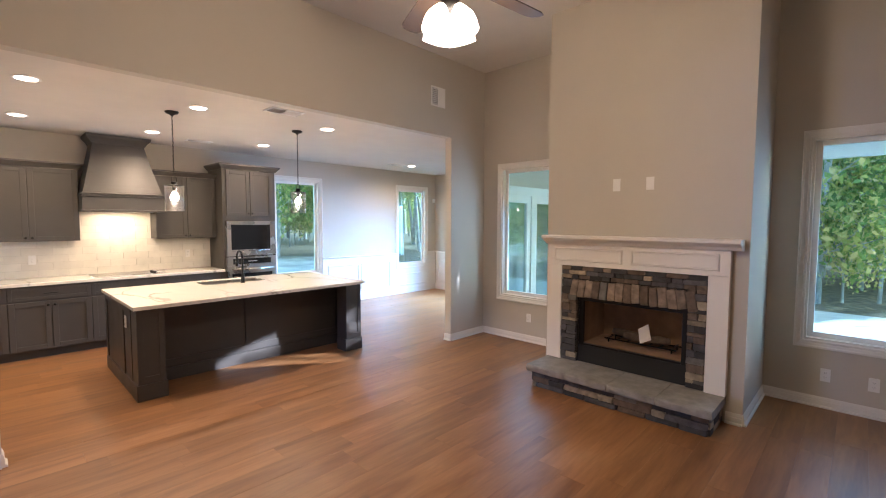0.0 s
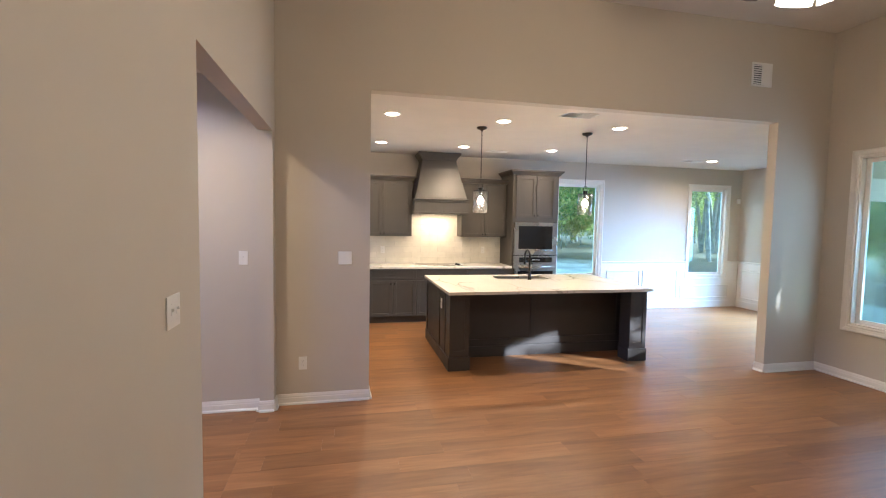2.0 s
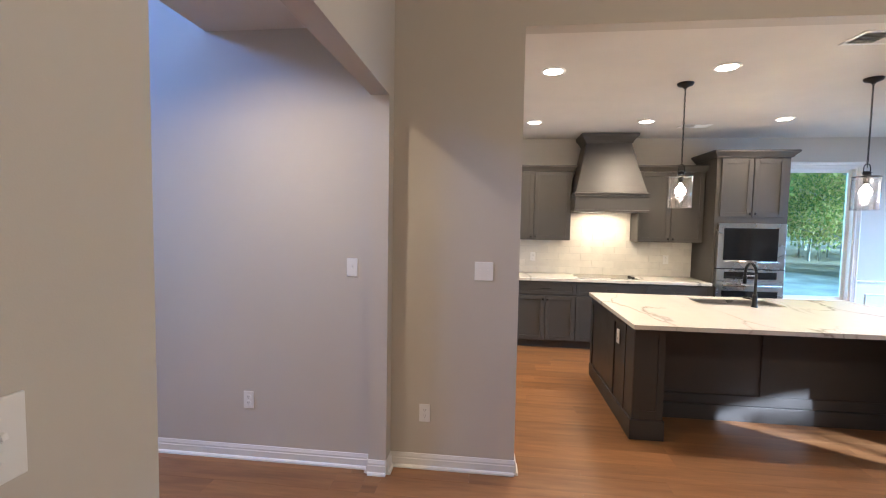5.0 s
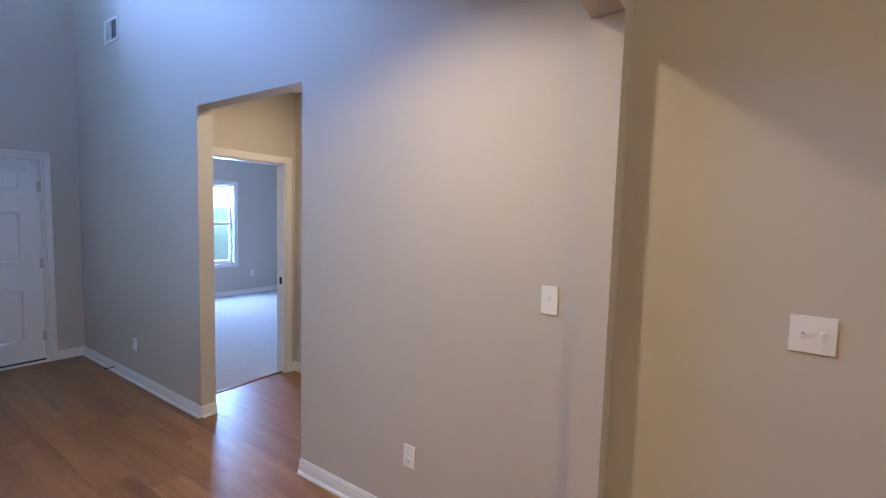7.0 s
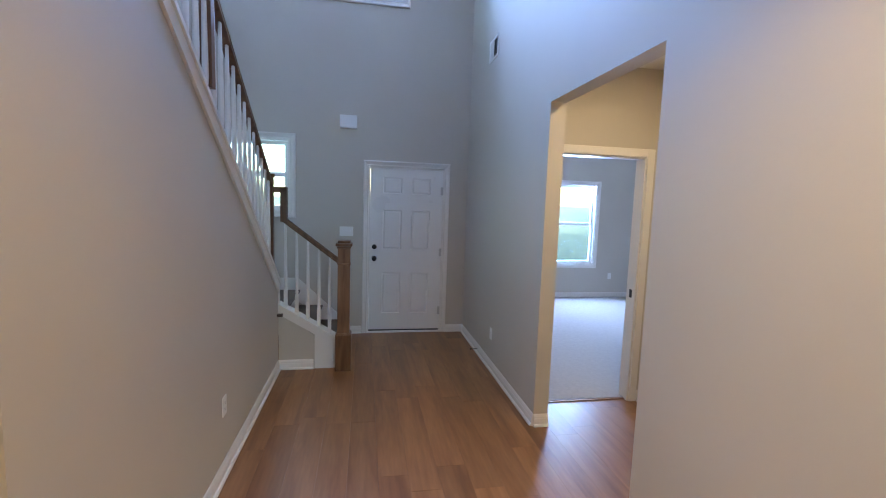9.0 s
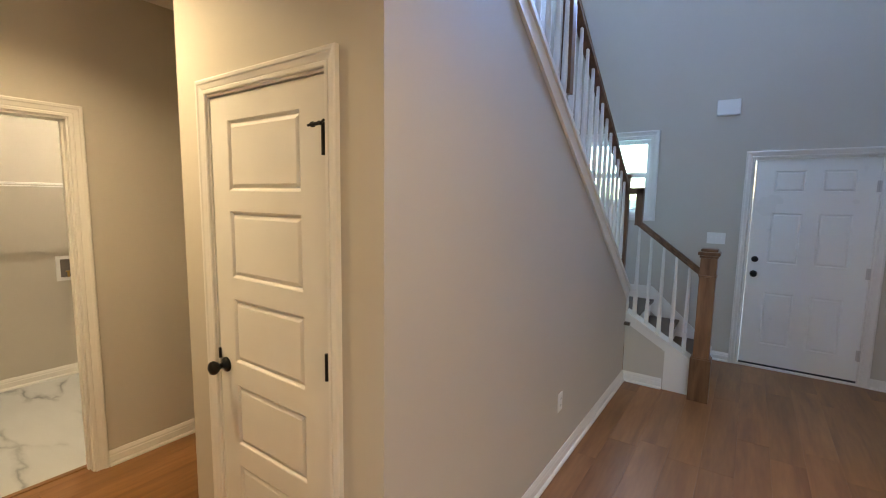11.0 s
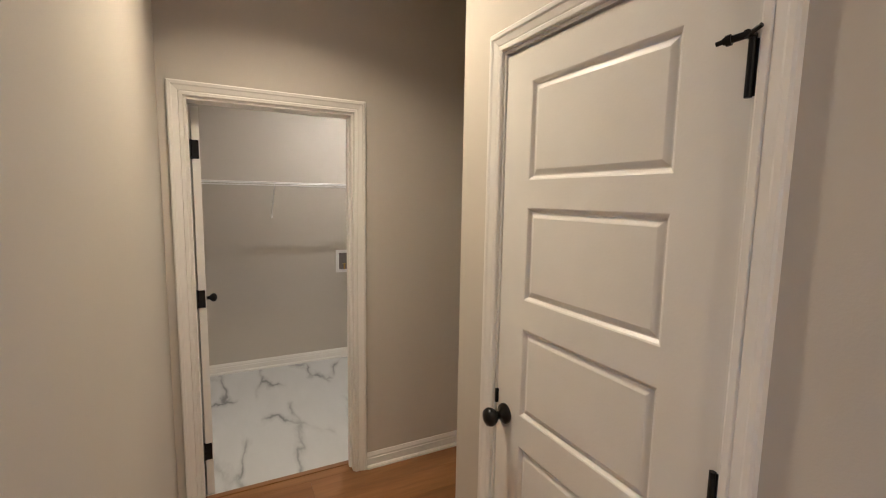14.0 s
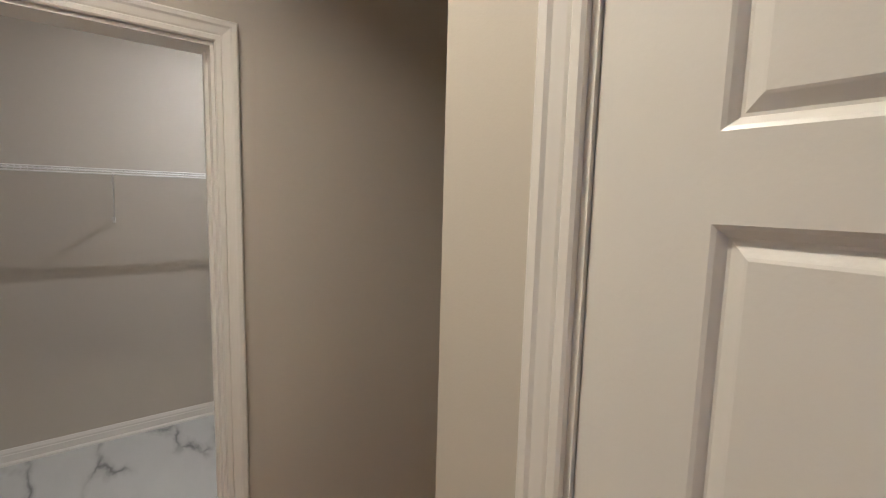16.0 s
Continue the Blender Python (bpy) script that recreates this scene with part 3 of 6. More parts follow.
sheet("ceiling_great", WX1, 5.66, -1.65, 4.675, GH, GH + 0.12, CEIL, "painted great room ceiling", "ceiling")
sheet("ceiling_kitchen", 0.0, 8.2, 4.785, 8.2, KH, KH + 0.12, CEIL, "painted kitchen and dining ceiling", "ceiling")
ORIGIN = WING
sheet("ceiling_foyer", FW, HX, 1.60, FN, FH, FH + 0.12, CEIL, "painted high foyer ceiling", "ceiling")
sheet("ceiling_upper_landing", -1.53, HX, 2.56, FN, 2.78, 3.145, CEIL, "low ceiling under the upper landing", "ceiling")
sheet("ceiling_hall", -2.75, HX, 0.475, 1.465, 2.78, 2.90, CEIL, "painted hall ceiling", "ceiling")
sheet("ceiling_hall_side", -1.44, HX, 1.465, 2.56, 2.78, 2.90, CEIL, "painted hall ceiling", "ceiling")
sheet("ceiling_laundry", -2.42, HX, -1.53, 0.36, 2.78, 2.90, CEIL, "painted laundry ceiling", "ceiling")
sheet("ceiling_vestibule", VX, -1.9, FN + 0.115, 5.98, 2.78, 2.90, CEIL, "painted vestibule ceiling", "ceiling")
sheet("ceiling_bedroom", -7.92, VX, FN + 0.115, 9.12, 2.78, 2.90, CEIL, "painted bedroom ceiling", "ceiling")
sheet("floor_laundry", -2.30, HX, -1.41, 0.385, -0.05, 0.0015, VINYL, "white marble-look vinyl floor with gray veins", "floor")
sheet("floor_bedroom", -7.80, VX - 0.055, FN + 0.115, 9.0, -0.05, 0.012, CARPET, "gray cut-pile bedroom carpet", "floor")
ORIGIN = Matrix()
sheet("subfloor", -8.0, 8.34, -1.8, 9.2, -0.25, -0.055, CONC, "slab under the floors", "floor")
# chimney breast with the firebox cut out
BY0, BY1 = 1.25, 3.05
wall("wall_chimney_breast", 4.72, 5.66, BY0, BY1, 0, GH, [(1.665, 2.675, 0.40, 0.89)], label="greige painted chimney breast over the fireplace")

# baseboards
for p0, p1, way in [((WX1, 4.675), (0.565, 4.675), "-y"), ((0.565, 4.665), (0.565, 4.785), "+x"), ((4.95, 4.675), (5.66, 4.675), "-y"), ((4.95, 4.665), (4.95, 4.785), "-x"),
                    ((5.66, 3.05), (5.66, 4.675), "-x"), ((WX1, -1.65), (5.66, -1.65), "+y"), ((5.66, -1.65), (5.66, 1.25), "-x"), ((4.72, 1.25), (5.66, 1.25), "-y"), ((4.72, 1.25), (4.72, 1.37), "-x"), ((4.72, 3.05), (5.66, 3.05), "+y"),
                    ((WX1, -1.65), (WX1, 2.70), "+x"), ((WX1, 4.555), (WX1, 4.675), "+x"), ((WX0, 4.555), (WX1, 4.555), "-y"), ((WX0, 2.70), (WX1, 2.70), "+y")]:
    baseboard(p0, p1, way)
ORIGIN = WING
for p0, p1, way in [((-2.12, FN), (HX, FN), "-y"), ((FW, FN), (-3.324, FN), "-y"), ((-3.324, FN), (-3.324, FN + 0.115), "+x"), ((-2.12, FN), (-2.12, FN + 0.115), "-x"),
                    ((-4.65, 2.67), (-1.44, 2.67), "+y"), ((-1.44, 2.487), (-1.44, 2.67), "+x"), ((-1.44, 1.465), (-1.44, 1.649), "+x"), ((-2.75, 1.465), (-1.44, 1.465), "-y"),
                    ((-2.75, 0.475), (-1.385, 0.475), "+y"), ((-0.465, 0.475), (HX, 0.475), "+y"), ((HX, 0.475), (HX, 2.832), "-x"), ((HX, 4.687), (HX, FN), "-x"),
                    ((-2.3, -1.41), (HX, -1.41), "+y"), ((HX, -1.41), (HX, 0.36), "-x"), ((-2.3, -1.41), (-2.3, 0.36), "+x"),
                    ((FW, 4.516), (FW, FN), "+x"), ((FW, 3.22), (FW, 3.449), "+x"), ((VX, 5.812), (VX, 5.86), "+x"), ((VX, 5.86), (-2.02, 5.86), "-y"), ((-2.02, FN + 0.115), (-2.02, 5.86), "-x"),
                    ((-7.8, FN + 0.115), (-7.8, 9.0), "+x"), ((-7.8, 9.0), (VX - 0.12, 9.0), "-y"), ((-4.65, 2.67), (-4.65, 3.0), "+x")]:
    baseboard(p0, p1, way)
ORIGIN = Matrix()


# ---- windows ----
def window(name, m, w, h, deep, sashes=1, label="", panes_label="", sill=False):
    """Window in an opening w by h; m: the opening's lower left corner on the inner wall face. Jamb liner, casing, sash frames and panes."""
    t = thing(name, m, label, "window", kind="structure")
    bm = bmesh.new()
    for a in ((-0.001, 0.018, 0, h), (w - 0.018, w + 0.001, 0, h), (0.018, w - 0.018, 0, 0.018), (0.018, w - 0.018, h - 0.018, h)):
        block(bm, a[0], a[1], a[2], a[3], -deep, 0.001)
    part("jamb_liner", bm, TRIM, t)
    casing("window_casing", w, h, Matrix(), t, four=True)
    step = (h - 0.036) / sashes
    for k in range(sashes):
        z0, z1 = 0.018 + k * step, 0.018 + (k + 1) * step + (0.03 if k + 1 < sashes else 0)
        d = -deep + 0.015 + (0.025 if k == 0 else 0)
        bm = bmesh.new()
        s = 0.045
        for a in ((0.018, 0.018 + s, z0, z1), (w - 0.018 - s, w - 0.018, z0, z1), (0.018 + s, w - 0.018 - s, z0, z0 + s), (0.018 + s, w - 0.018 - s, z1 - s, z1)):
            block(bm, a[0], a[1], a[2], a[3], d, d + 0.03, 0.003)
        f = part("sash_frame", bm, PLATE, t)
        p = part("pane", bx(0.018 + s - 0.005, w - 0.018 - s + 0.005, z0 + s - 0.005, z1 - s + 0.005, d + 0.012, d + 0.016), PANE, f)
        p.visible_shadow = False
    return t


window("window_1", facing(5.66, 4.345, 0.60, "-x"), 1.005, 1.79, 0.13, 1, "tall fixed window with white casing beside the chimney")
window("window_2", facing(5.66, 0.965, 0.595, "-x"), 1.005, 1.795, 0.13, 1, "tall fixed window with white casing looking onto trees")
window("window_3", facing(4.14, 8.2, 0.64, "-y"), 0.88, 1.75, 0.13, 1, "tall dining window with white casing beside tall cabinet")
window("window_4", facing(7.01, 8.2, 0.64, "-y"), 0.85, 1.75, 0.13, 1, "tall dining window with white casing above wainscot")
window("window_5", facing(8.2, 7.15, 0.55, "-x"), 1.6, 1.87, 0.13, 1, "wide dining window with white casing, morning sun behind it")
ORIGIN = WING
window("window_6", facing(FW, 1.80, 1.495, "+x"), 0.795, 0.84, 0.11, 2, "small double-hung window above the stair landing")
window("window_7", facing(FW, 2.15, 4.0, "+x"), 1.75, 1.15, 0.11, 1, "high window above the front door")
window("window_8", facing(-7.80, 6.80, 0.62, "+x"), 0.84, 1.45, 0.11, 2, "white double-hung bedroom window")


# ---- doors ----
def hinge(parent, m, w=0.03):
    """A butt hinge with its barrel; m: its middle, z out."""
    bm = block(bmesh.new(), -w / 2, w / 2, -0.045, 0.045, 0, 0.003, 0.001)
    rod(bm, (0, -0.047, 0.006), (0, 0.047, 0.006), 0.006, 10)
    return part("hinge", bm, BLACK, parent, "black butt hinge", place=m)


ROWS5 = [(0.225, 0.487), (0.583, 0.845), (0.942, 1.211), (1.297, 1.567), (1.645, 1.918)]
m = facing(-1.44, 1.708, 0, "+x")
d = thing("door_1", m, "closed white five-panel closet door with black hardware", "door", kind="structure")
casing("door_casing", 0.72, 2.035, Matrix(), d, profile=SLIM)
bm = bmesh.new()
block(bm, 0.0005, 0.009, 0, 2.035, -0.118, 0.0005)
block(bm, 0.711, 0.7195, 0, 2.035, -0.118, 0.0005)
block(bm, 0.009, 0.711, 2.025, 2.0345, -0.118, 0.0005)
part("door_jamb", bm, TRIM, d)
leaf = panel_leaf("door_leaf", 0.698, 2.012, 0.035, [(0.118, 0.567)], ROWS5, d, place=pose(0.011, 0.008, -0.040))
knob(d, Matrix.Translation((0.058, 0.925, -0.005)))
for z in (0.25, 1.07, 1.815):
    hinge(d, pose(0.708, z, 0.0005), 0.018)
bm = bmesh.new()
rod(bm, (0, 0, 0), (0, 0, 0.020), 0.007, 10)
rod(bm, (0.004, 0, 0.014), (-0.034, -0.004, 0.024), 0.006, 10)
rod(bm, (-0.022, -0.003, 0.021), (-0.030, -0.004, 0.023), 0.009, 10)
rod(bm, (-0.034, -0.004, 0.024), (-0.044, -0.006, 0.027), 0.004, 10)
rod(bm, (0, 0, 0.012), (0.02, 0.008, 0.016), 0.004, 8)
part("door_stop", bm, BLACK, d, "black hinge-pin door stop", place=pose(0.706, 1.866, 0.002))
part("strike_lip", bx(0.010, 0.018, 0.945, 0.99, -0.008, 0.004, bevel=0.001), BLACK, d)

m = facing(-0.532, 0.475, 0, "+y")
d = thing("door_2", m, "open white laundry door swung inward on black hinges", "door", kind="structure")
casing("door_casing", 0.786, 2.041, Matrix(), d, profile=[(o * 0.93, t) for o, t in CASING])
bm = bmesh.new()
block(bm, 0.0005, 0.012, 0, 2.041, -0.116, 0.0005)
block(bm, 0.776, 0.7855, 0, 2.041, -0.116, 0.0005)
block(bm, 0.012, 0.776, 2.029, 2.0405, -0.116, 0.0005)
block(bm, 0.766, 0.776, 0, 2.018, -0.070, -0.045)
part("door_jamb", bm, TRIM, d)
swing = pose(0.020, 0.008, -0.120, 0, 93.0, 0)
leaf = panel_leaf("door_leaf", 0.735, 2.012, 0.035, [(0.117, 0.618)], ROWS5, d, place=swing)
knob(d, swing @ Matrix.Translation((0.675, 0.925, 0.035)))
knob(d, swing @ pose(0.675, 0.925, 0.0, 180))
for z in (0.25, 1.07, 1.815):
    bm = block(bmesh.new(), 0.004, 0.034, -0.045, 0.045, 0.0, 0.002, 0.0008)
    block(bm, -0.004, -0.001, -0.045, 0.045, 0.0, 0.034, 0.0008)
    rod(bm, (0.0, -0.047, -0.003), (0.0, 0.047, -0.003), 0.006, 10)
    part("hinge", bm, BLACK, d, "black butt hinge", place=pose(0.017, z, -0.1195))
part("threshold", bx(0, 0.786, 0, 0.008, -0.11, -0.075, bevel=0.003), PLANK, d, "wood floor transition strip")

m = facing(VX, 4.895, 0, "+x")
d = thing("door_3", m, "bedroom doorway with white casing and black strike plate", "door", kind="structure")
bm = bmesh.new()
for dd in ((0.85, 0.914, 0, 2.146), (-0.03, 0.0, 0, 2.146), (0.0, 0.85, 2.08, 2.146)):
    block(bm, *dd, 0.0005, 0.018, 0.004)
part("door_casing", bm, TRIM, d)
bm = bmesh.new()
block(bm, 0.0005, 0.012, 0, 2.08, -0.12, 0.0005)
block(bm, 0.838, 0.8495, 0, 2.08, -0.12, 0.0005)
block(bm, 0.012, 0.838, 2.068, 2.0795, -0.12, 0.0005)
part("door_jamb", bm, TRIM, d)
part("strike_plate", bx(0.835, 0.838, 0.90, 0.97, -0.075, -0.04), BLACK, d, "black strike plate")
part("threshold", bx(0.0, 0.85, 0, 0.008, -0.07, -0.03, bevel=0.003), PLANK, d, "wood floor transition strip")

m = facing(FW, 3.52, 0, "+x")
d = thing("door_4", m, "closed white six-panel front door with black knob and deadbolt", "door", kind="structure")
casing("door_casing", 0.925, 2.07, Matrix(), d)
bm = bmesh.new()
block(bm, 0.0005, 0.014, 0, 2.07, -0.119, 0.0005)
block(bm, 0.911, 0.9245, 0, 2.07, -0.119, 0.0005)
block(bm, 0.014, 0.911, 2.056, 2.0695, -0.119, 0.0005)
part("door_jamb", bm, TRIM, d)
panel_leaf("door_leaf", 0.893, 2.025, 0.045, [(0.155, 0.39), (0.51, 0.745)], [(0.22, 0.74), (1.03, 1.52), (1.72, 1.92)], d, place=pose(0.016, 0.028, -0.055), material=PLATE)
knob(d, Matrix.Translation((0.075, 0.945, -0.01)))
part("deadbolt", lathe(bmesh.new(), [(0.03, 0), (0.03, 0.012), (0.025, 0.02), (0.01, 0.024)], 20, Matrix.Translation((0.075, 1.09, -0.01))), BLACK, d, "black deadbolt")
for z in (0.28, 1.03, 1.80):
    bm = block(bmesh.new(), -0.016, 0.016, -0.05, 0.05, 0, 0.003, 0.001)
    rod(bm, (0, -0.05, 0.006), (0, 0.05, 0.006), 0.007, 10)
    part("hinge", bm, NICKEL, d, "satin nickel hinge", place=pose(0.902, z, -0.002))
part("threshold", bx(0, 0.925, 0, 0.022, -0.11, 0.012, bevel=0.004), PLATE, d, "pale metal door sill")
part("door_sweep", bx(0.016, 0.909, 0.022, 0.040, -0.05, -0.006), SLOT, d)

# ---- switches, outlets, vents ----
plate(facing(-0.559, FN, 1.30, "-y"), 1, label="white toggle switch by the wide opening")
plate(facing(HX, 2.342, 1.31, "-x"), 1, label="white toggle switch in the hall")
plate(facing(FW, 3.255, 1.275, "+x"), 3, label="white triple toggle switch beside front door")
for p in ((-1.26, FN, 0.40, "-y"), (-3.0, 2.67, 0.42, "+y"), (-4.50, FN, 0.36, "-y"), (-7.80, 8.0, 0.40, "+x")):
    plate(facing(*p), 1, "outlet", "white duplex outlet near the floor", "wall_outlet")
part("door_chime", block(bmesh.new(), -0.10, 0.10, -0.075, 0.075, 0, 0.05, 0.008), PLATE, label="white door chime box high on wall", category="chime", place=facing(FW, 3.27, 2.575, "+x"))
bm = bmesh.new()
rod(bm, (0, 0, 0), (0, 0.075, 0), 0.004, 8)
rod(bm, (0, 0.072, 0), (0, 0.085, 0), 0.009, 10)
part("spring_door_stop", bm, BLACK, label="black door stop on baseboard", category="door stop", place=pose(-4.95, FN - 0.013, 0.05, 0, 0, 180))
ORIGIN = Matrix()
plate(facing(0.348, 4.675, 1.293, "-y"), 2, label="white double toggle switch on greige wall")
plate(facing(WX1, 2.40, 1.295, "+x"), 2, label="white double toggle switch on the hall wall")
for p in ((-0.012, 4.675, 0.364, "-y"), (5.66, 3.874, 0.33, "-x"), (5.66, 0.80, 0.295, "-x"), (5.66, 0.49, 0.285, "-x"), (6.35, 8.188, 0.10, "-y")):
    plate(facing(*p), 1, "outlet", "white duplex outlet near the floor", "wall_outlet")
for y in (2.323, 2.02):
    plate(facing(4.72, y, 1.995, "-x"), 1, "blank", "white blank plate above the mantel", "wall_plate")
part("motion_sensor", block(bmesh.new(), -0.03, 0.03, -0.045, 0.045, 0, 0.04, 0.008), PLATE, label="small white motion sensor in the corner", category="sensor", place=facing(8.12, 8.2, 2.146, "-y"))


def register(m, w, h, slats, label, shut=-38):
    """A louvred register; m: its middle, z out of the surface."""
    t = thing("air_vent", m, label, "vent")
    bm = bmesh.new()
    for a in ((-w / 2, -w / 2 + 0.022, -h / 2, h / 2), (w / 2 - 0.022, w / 2, -h / 2, h / 2), (-w / 2 + 0.022, w / 2 - 0.022, -h / 2, -h / 2 + 0.022), (-w / 2 + 0.022, w / 2 - 0.022, h / 2 - 0.022, h / 2)):
        block(bm, *a, 0, 0.008, 0.002)
    part("frame", bm, PLATE, t)
    part("backing", bx(-w / 2 + 0.022, w / 2 - 0.022, -h / 2 + 0.022, h / 2 - 0.022, 0.0005, 0.0015), SLOT, t)
    part("divider", bx(-0.004, 0.004, -h / 2 + 0.022, h / 2 - 0.022, 0.002, 0.008), PLATE, t)
    n = slats
    for k in range(n):
        y = -h / 2 + 0.022 + (k + 0.5) * (h - 0.044) / n
        for s, tilt in ((-1, 38), (1, shut)):
            part("slat", block(bmesh.new(), s * 0.004, s * (w / 2 - 0.022), -0.0065 if abs(tilt) > 20 else -0.0125, 0.0065 if abs(tilt) > 20 else 0.0125, -0.0006, 0.0006, m=pose(0, y, 0.0055, tilt)), PLATE, t)
    return t


down = lambda x, y, z: pose(x, y, z, 180, 0, 0)
register(facing(4.69, 4.675, 3.255, "-y"), 0.26, 0.25, 9, "white wall register high beside the kitchen opening", 5)
ORIGIN = WING
register(facing(-4.83, FN, 3.23, "-y"), 0.30, 0.21, 8, "white wall register high in the foyer")
register(down(-2.05, 0.75, 2.78), 0.3, 0.2, 8, "white ceiling register in the hall")
ORIGIN = Matrix()
register(down(2.74, 4.98, KH), 0.36, 0.21, 8, "white ceiling register in the kitchen")
register(down(2.70, 7.45, KH), 0.33, 0.16, 6, "white ceiling register near the hood")
register(down(6.30, 7.42, KH), 0.36, 0.16, 6, "white ceiling register in dining area")

# ---- lamps ----
for cx, cy in CANS:
    t = thing("recessed_light", pose(cx, cy, KH), "lit white recessed ceiling light", "ceiling light", "recessed kitchen lights")
    part("trim_ring", lathe(bmesh.new(), [(0.093, 0.0), (0.093, -0.004), (0.083, -0.008), (0.074, -0.006), (0.070, -0.001)], 28), PLATE, t)
    part("lens", lathe(bmesh.new(), [(0.069, -0.001), (0.069, -0.006), (0.045, -0.011), (0.005, -0.013)], 28), LENS, t, "glowing lens")


def flush(cx, cy, z, label):
    t = thing("flush_ceiling_light", pose(cx, cy, z), label, "ceiling light")
    part("base_pan", lathe(bmesh.new(), [(0.15, 0), (0.15, -0.012), (0.143, -0.02), (0.12, -0.02)], 32), NICKEL, t)
    part("diffuser", lathe(bmesh.new(), [(0.138, -0.0205), (0.132, -0.03), (0.10, -0.04), (0.05, -0.047), (0.005, -0.049)], 32), SMALL, t, "frosted glowing diffuser")


ORIGIN = WING
for cx, cy in ((-0.97, 3.86), (-0.93, 1.35)):
    t = thing("recessed_light", pose(cx, cy, 2.78), "lit white recessed ceiling light in the hall", "ceiling light")
    part("trim_ring", lathe(bmesh.new(), [(0.093, 0.0), (0.093, -0.004), (0.083, -0.008), (0.074, -0.006), (0.070, -0.001)], 28), PLATE, t)
    part("lens", lathe(bmesh.new(), [(0.069, -0.001), (0.069, -0.006), (0.045, -0.011), (0.005, -0.013)], 28), LENS, t, "glowing lens")
flush(-1.78, -0.58, 2.78, "round flush ceiling light in the laundry")
flush(-2.6, 5.25, 2.78, "round flush ceiling light in the vestibule")
ORIGIN = Matrix()

for cx, cy in PENDANTS:
    t = thing("pendant_lamp", pose(cx, cy, KH), "black chain pendant lamp with clear glass cylinder", "pendant lamp", "island pendants")
    part("canopy", lathe(bmesh.new(), [(0.012, -0.045), (0.02, -0.034), (0.055, -0.022), (0.064, -0.008), (0.064, 0.0)], 28), BLACK, t, smooth=True)
    bm = bmesh.new()
    z, k = -0.05, 0
    while z > -0.655:
        ring = [(Vector((0.007 * math.cos(a), 0, 0.014 * math.sin(a)))) for a in (2 * math.pi * j / 10 for j in range(10))]
        q = pose(0, 0, z, 0, 0, 90 * (k % 2))
        for j in range(10):
            rod(bm, q @ ring[j], q @ ring[(j + 1) % 10], 0.0017, 5)
        z, k = z - 0.0225, k + 1
    part("chain", bm, BLACK, t)
    bm = rod(bmesh.new(), (0.003, 0.003, -0.04), (0.003, 0.003, -0.69), 0.0022, 6)
    part("cord", bm, BLACK, t)
    bm = bmesh.new()
    for j in range(14):
        a0, a1 = math.pi * j / 14, math.pi * (j + 1) / 14
        rod(bm, (0.024 * math.cos(a0), 0, -0.695 + 0.035 * math.sin(a0)), (0.024 * math.cos(a1), 0, -0.695 + 0.035 * math.sin(a1)), 0.004, 6)
    for s in (-1, 1):
        rod(bm, (s * 0.024, 0, -0.695), (s * 0.024, 0, -0.735), 0.004, 6)
    part("hanger_loop", bm, BLACK, t)
    part("cap", lathe(bmesh.new(), [(0.092, -0.765), (0.092, -0.760), (0.03, -0.752), (0.026, -0.735), (0.034, -0.728), (0.012, -0.715)], 28), BLACK, t, smooth=True)
    g = part("glass_shade", lathe(bmesh.new(), [(0.091, -1.025), (0.091, -0.766), (0.0885, -0.766), (0.0885, -1.0225), (0.002, -1.0225)], 36), CLEAR, t, "clear glass cylinder", smooth=True)
    g.visible_shadow = False
    part("socket", lathe(bmesh.new(), [(0.016, -0.82), (0.02, -0.81), (0.02, -0.766)], 16), BLACK, t)
    b = part("bulb", lathe(bmesh.new(), [(0.004, -0.922), (0.022, -0.917), (0.036, -0.902), (0.041, -0.882), (0.036, -0.862), (0.022, -0.843), (0.014, -0.833), (0.014, -0.821)], 20), BULB, t, "glowing bulb", smooth=True)
    b.visible_shadow = False

# ceiling fan with four lit shades
t = thing("ceiling_fan", pose(FAN[0], FAN[1], GH), "dark ceiling fan with four glowing glass shades", "ceiling fan")
part("canopy", lathe(bmesh.new(), [(0.02, -0.07), (0.045, -0.055), (0.068, -0.02), (0.068, 0.0)], 28), BLACK, t, smooth=True)
part("downrod", rod(bmesh.new(), (0, 0, -0.06), (0, 0, -0.80), 0.0125, 14), BLACK, t)
part("motor_housing", lathe(bmesh.new(), [(0.05, -1.0), (0.10, -0.985), (0.125, -0.95), (0.13, -0.90), (0.11, -0.845), (0.05, -0.805), (0.02, -0.79)], 32), BLACK, t, smooth=True)
part("switch_housing", lathe(bmesh.new(), [(0.02, -1.115), (0.045, -1.10), (0.052, -1.07), (0.05, -1.03), (0.045, -1.0)], 24), BLACK, t, smooth=True)
for k in range(5):
    q = pose(0, 0, -0.93, 0, 0, -7 + 72 * k)
    bm = bmesh.new()
    outline = [(0.20, -0.055), (0.28, -0.062), (0.5, -0.066), (0.64, -0.064), (0.68, -0.045), (0.69, 0), (0.68, 0.045), (0.64, 0.064), (0.5, 0.066), (0.28, 0.062), (0.20, 0.055)]
    prism(bm, [q @ pose(0, 0, 0, 12) @ Vector((x, y, 0)) for x, y in outline], (0, 0, 0.007))
    blade = part("blade", bm, FANW, t, "dark wood fan blade")
    bm = block(bmesh.new(), 0.11, 0.24, -0.018, 0.018, -0.006, 0.0, 0.002, m=q @ pose(0, 0, 0, 8))
    part("blade_arm", bm, BLACK, blade)
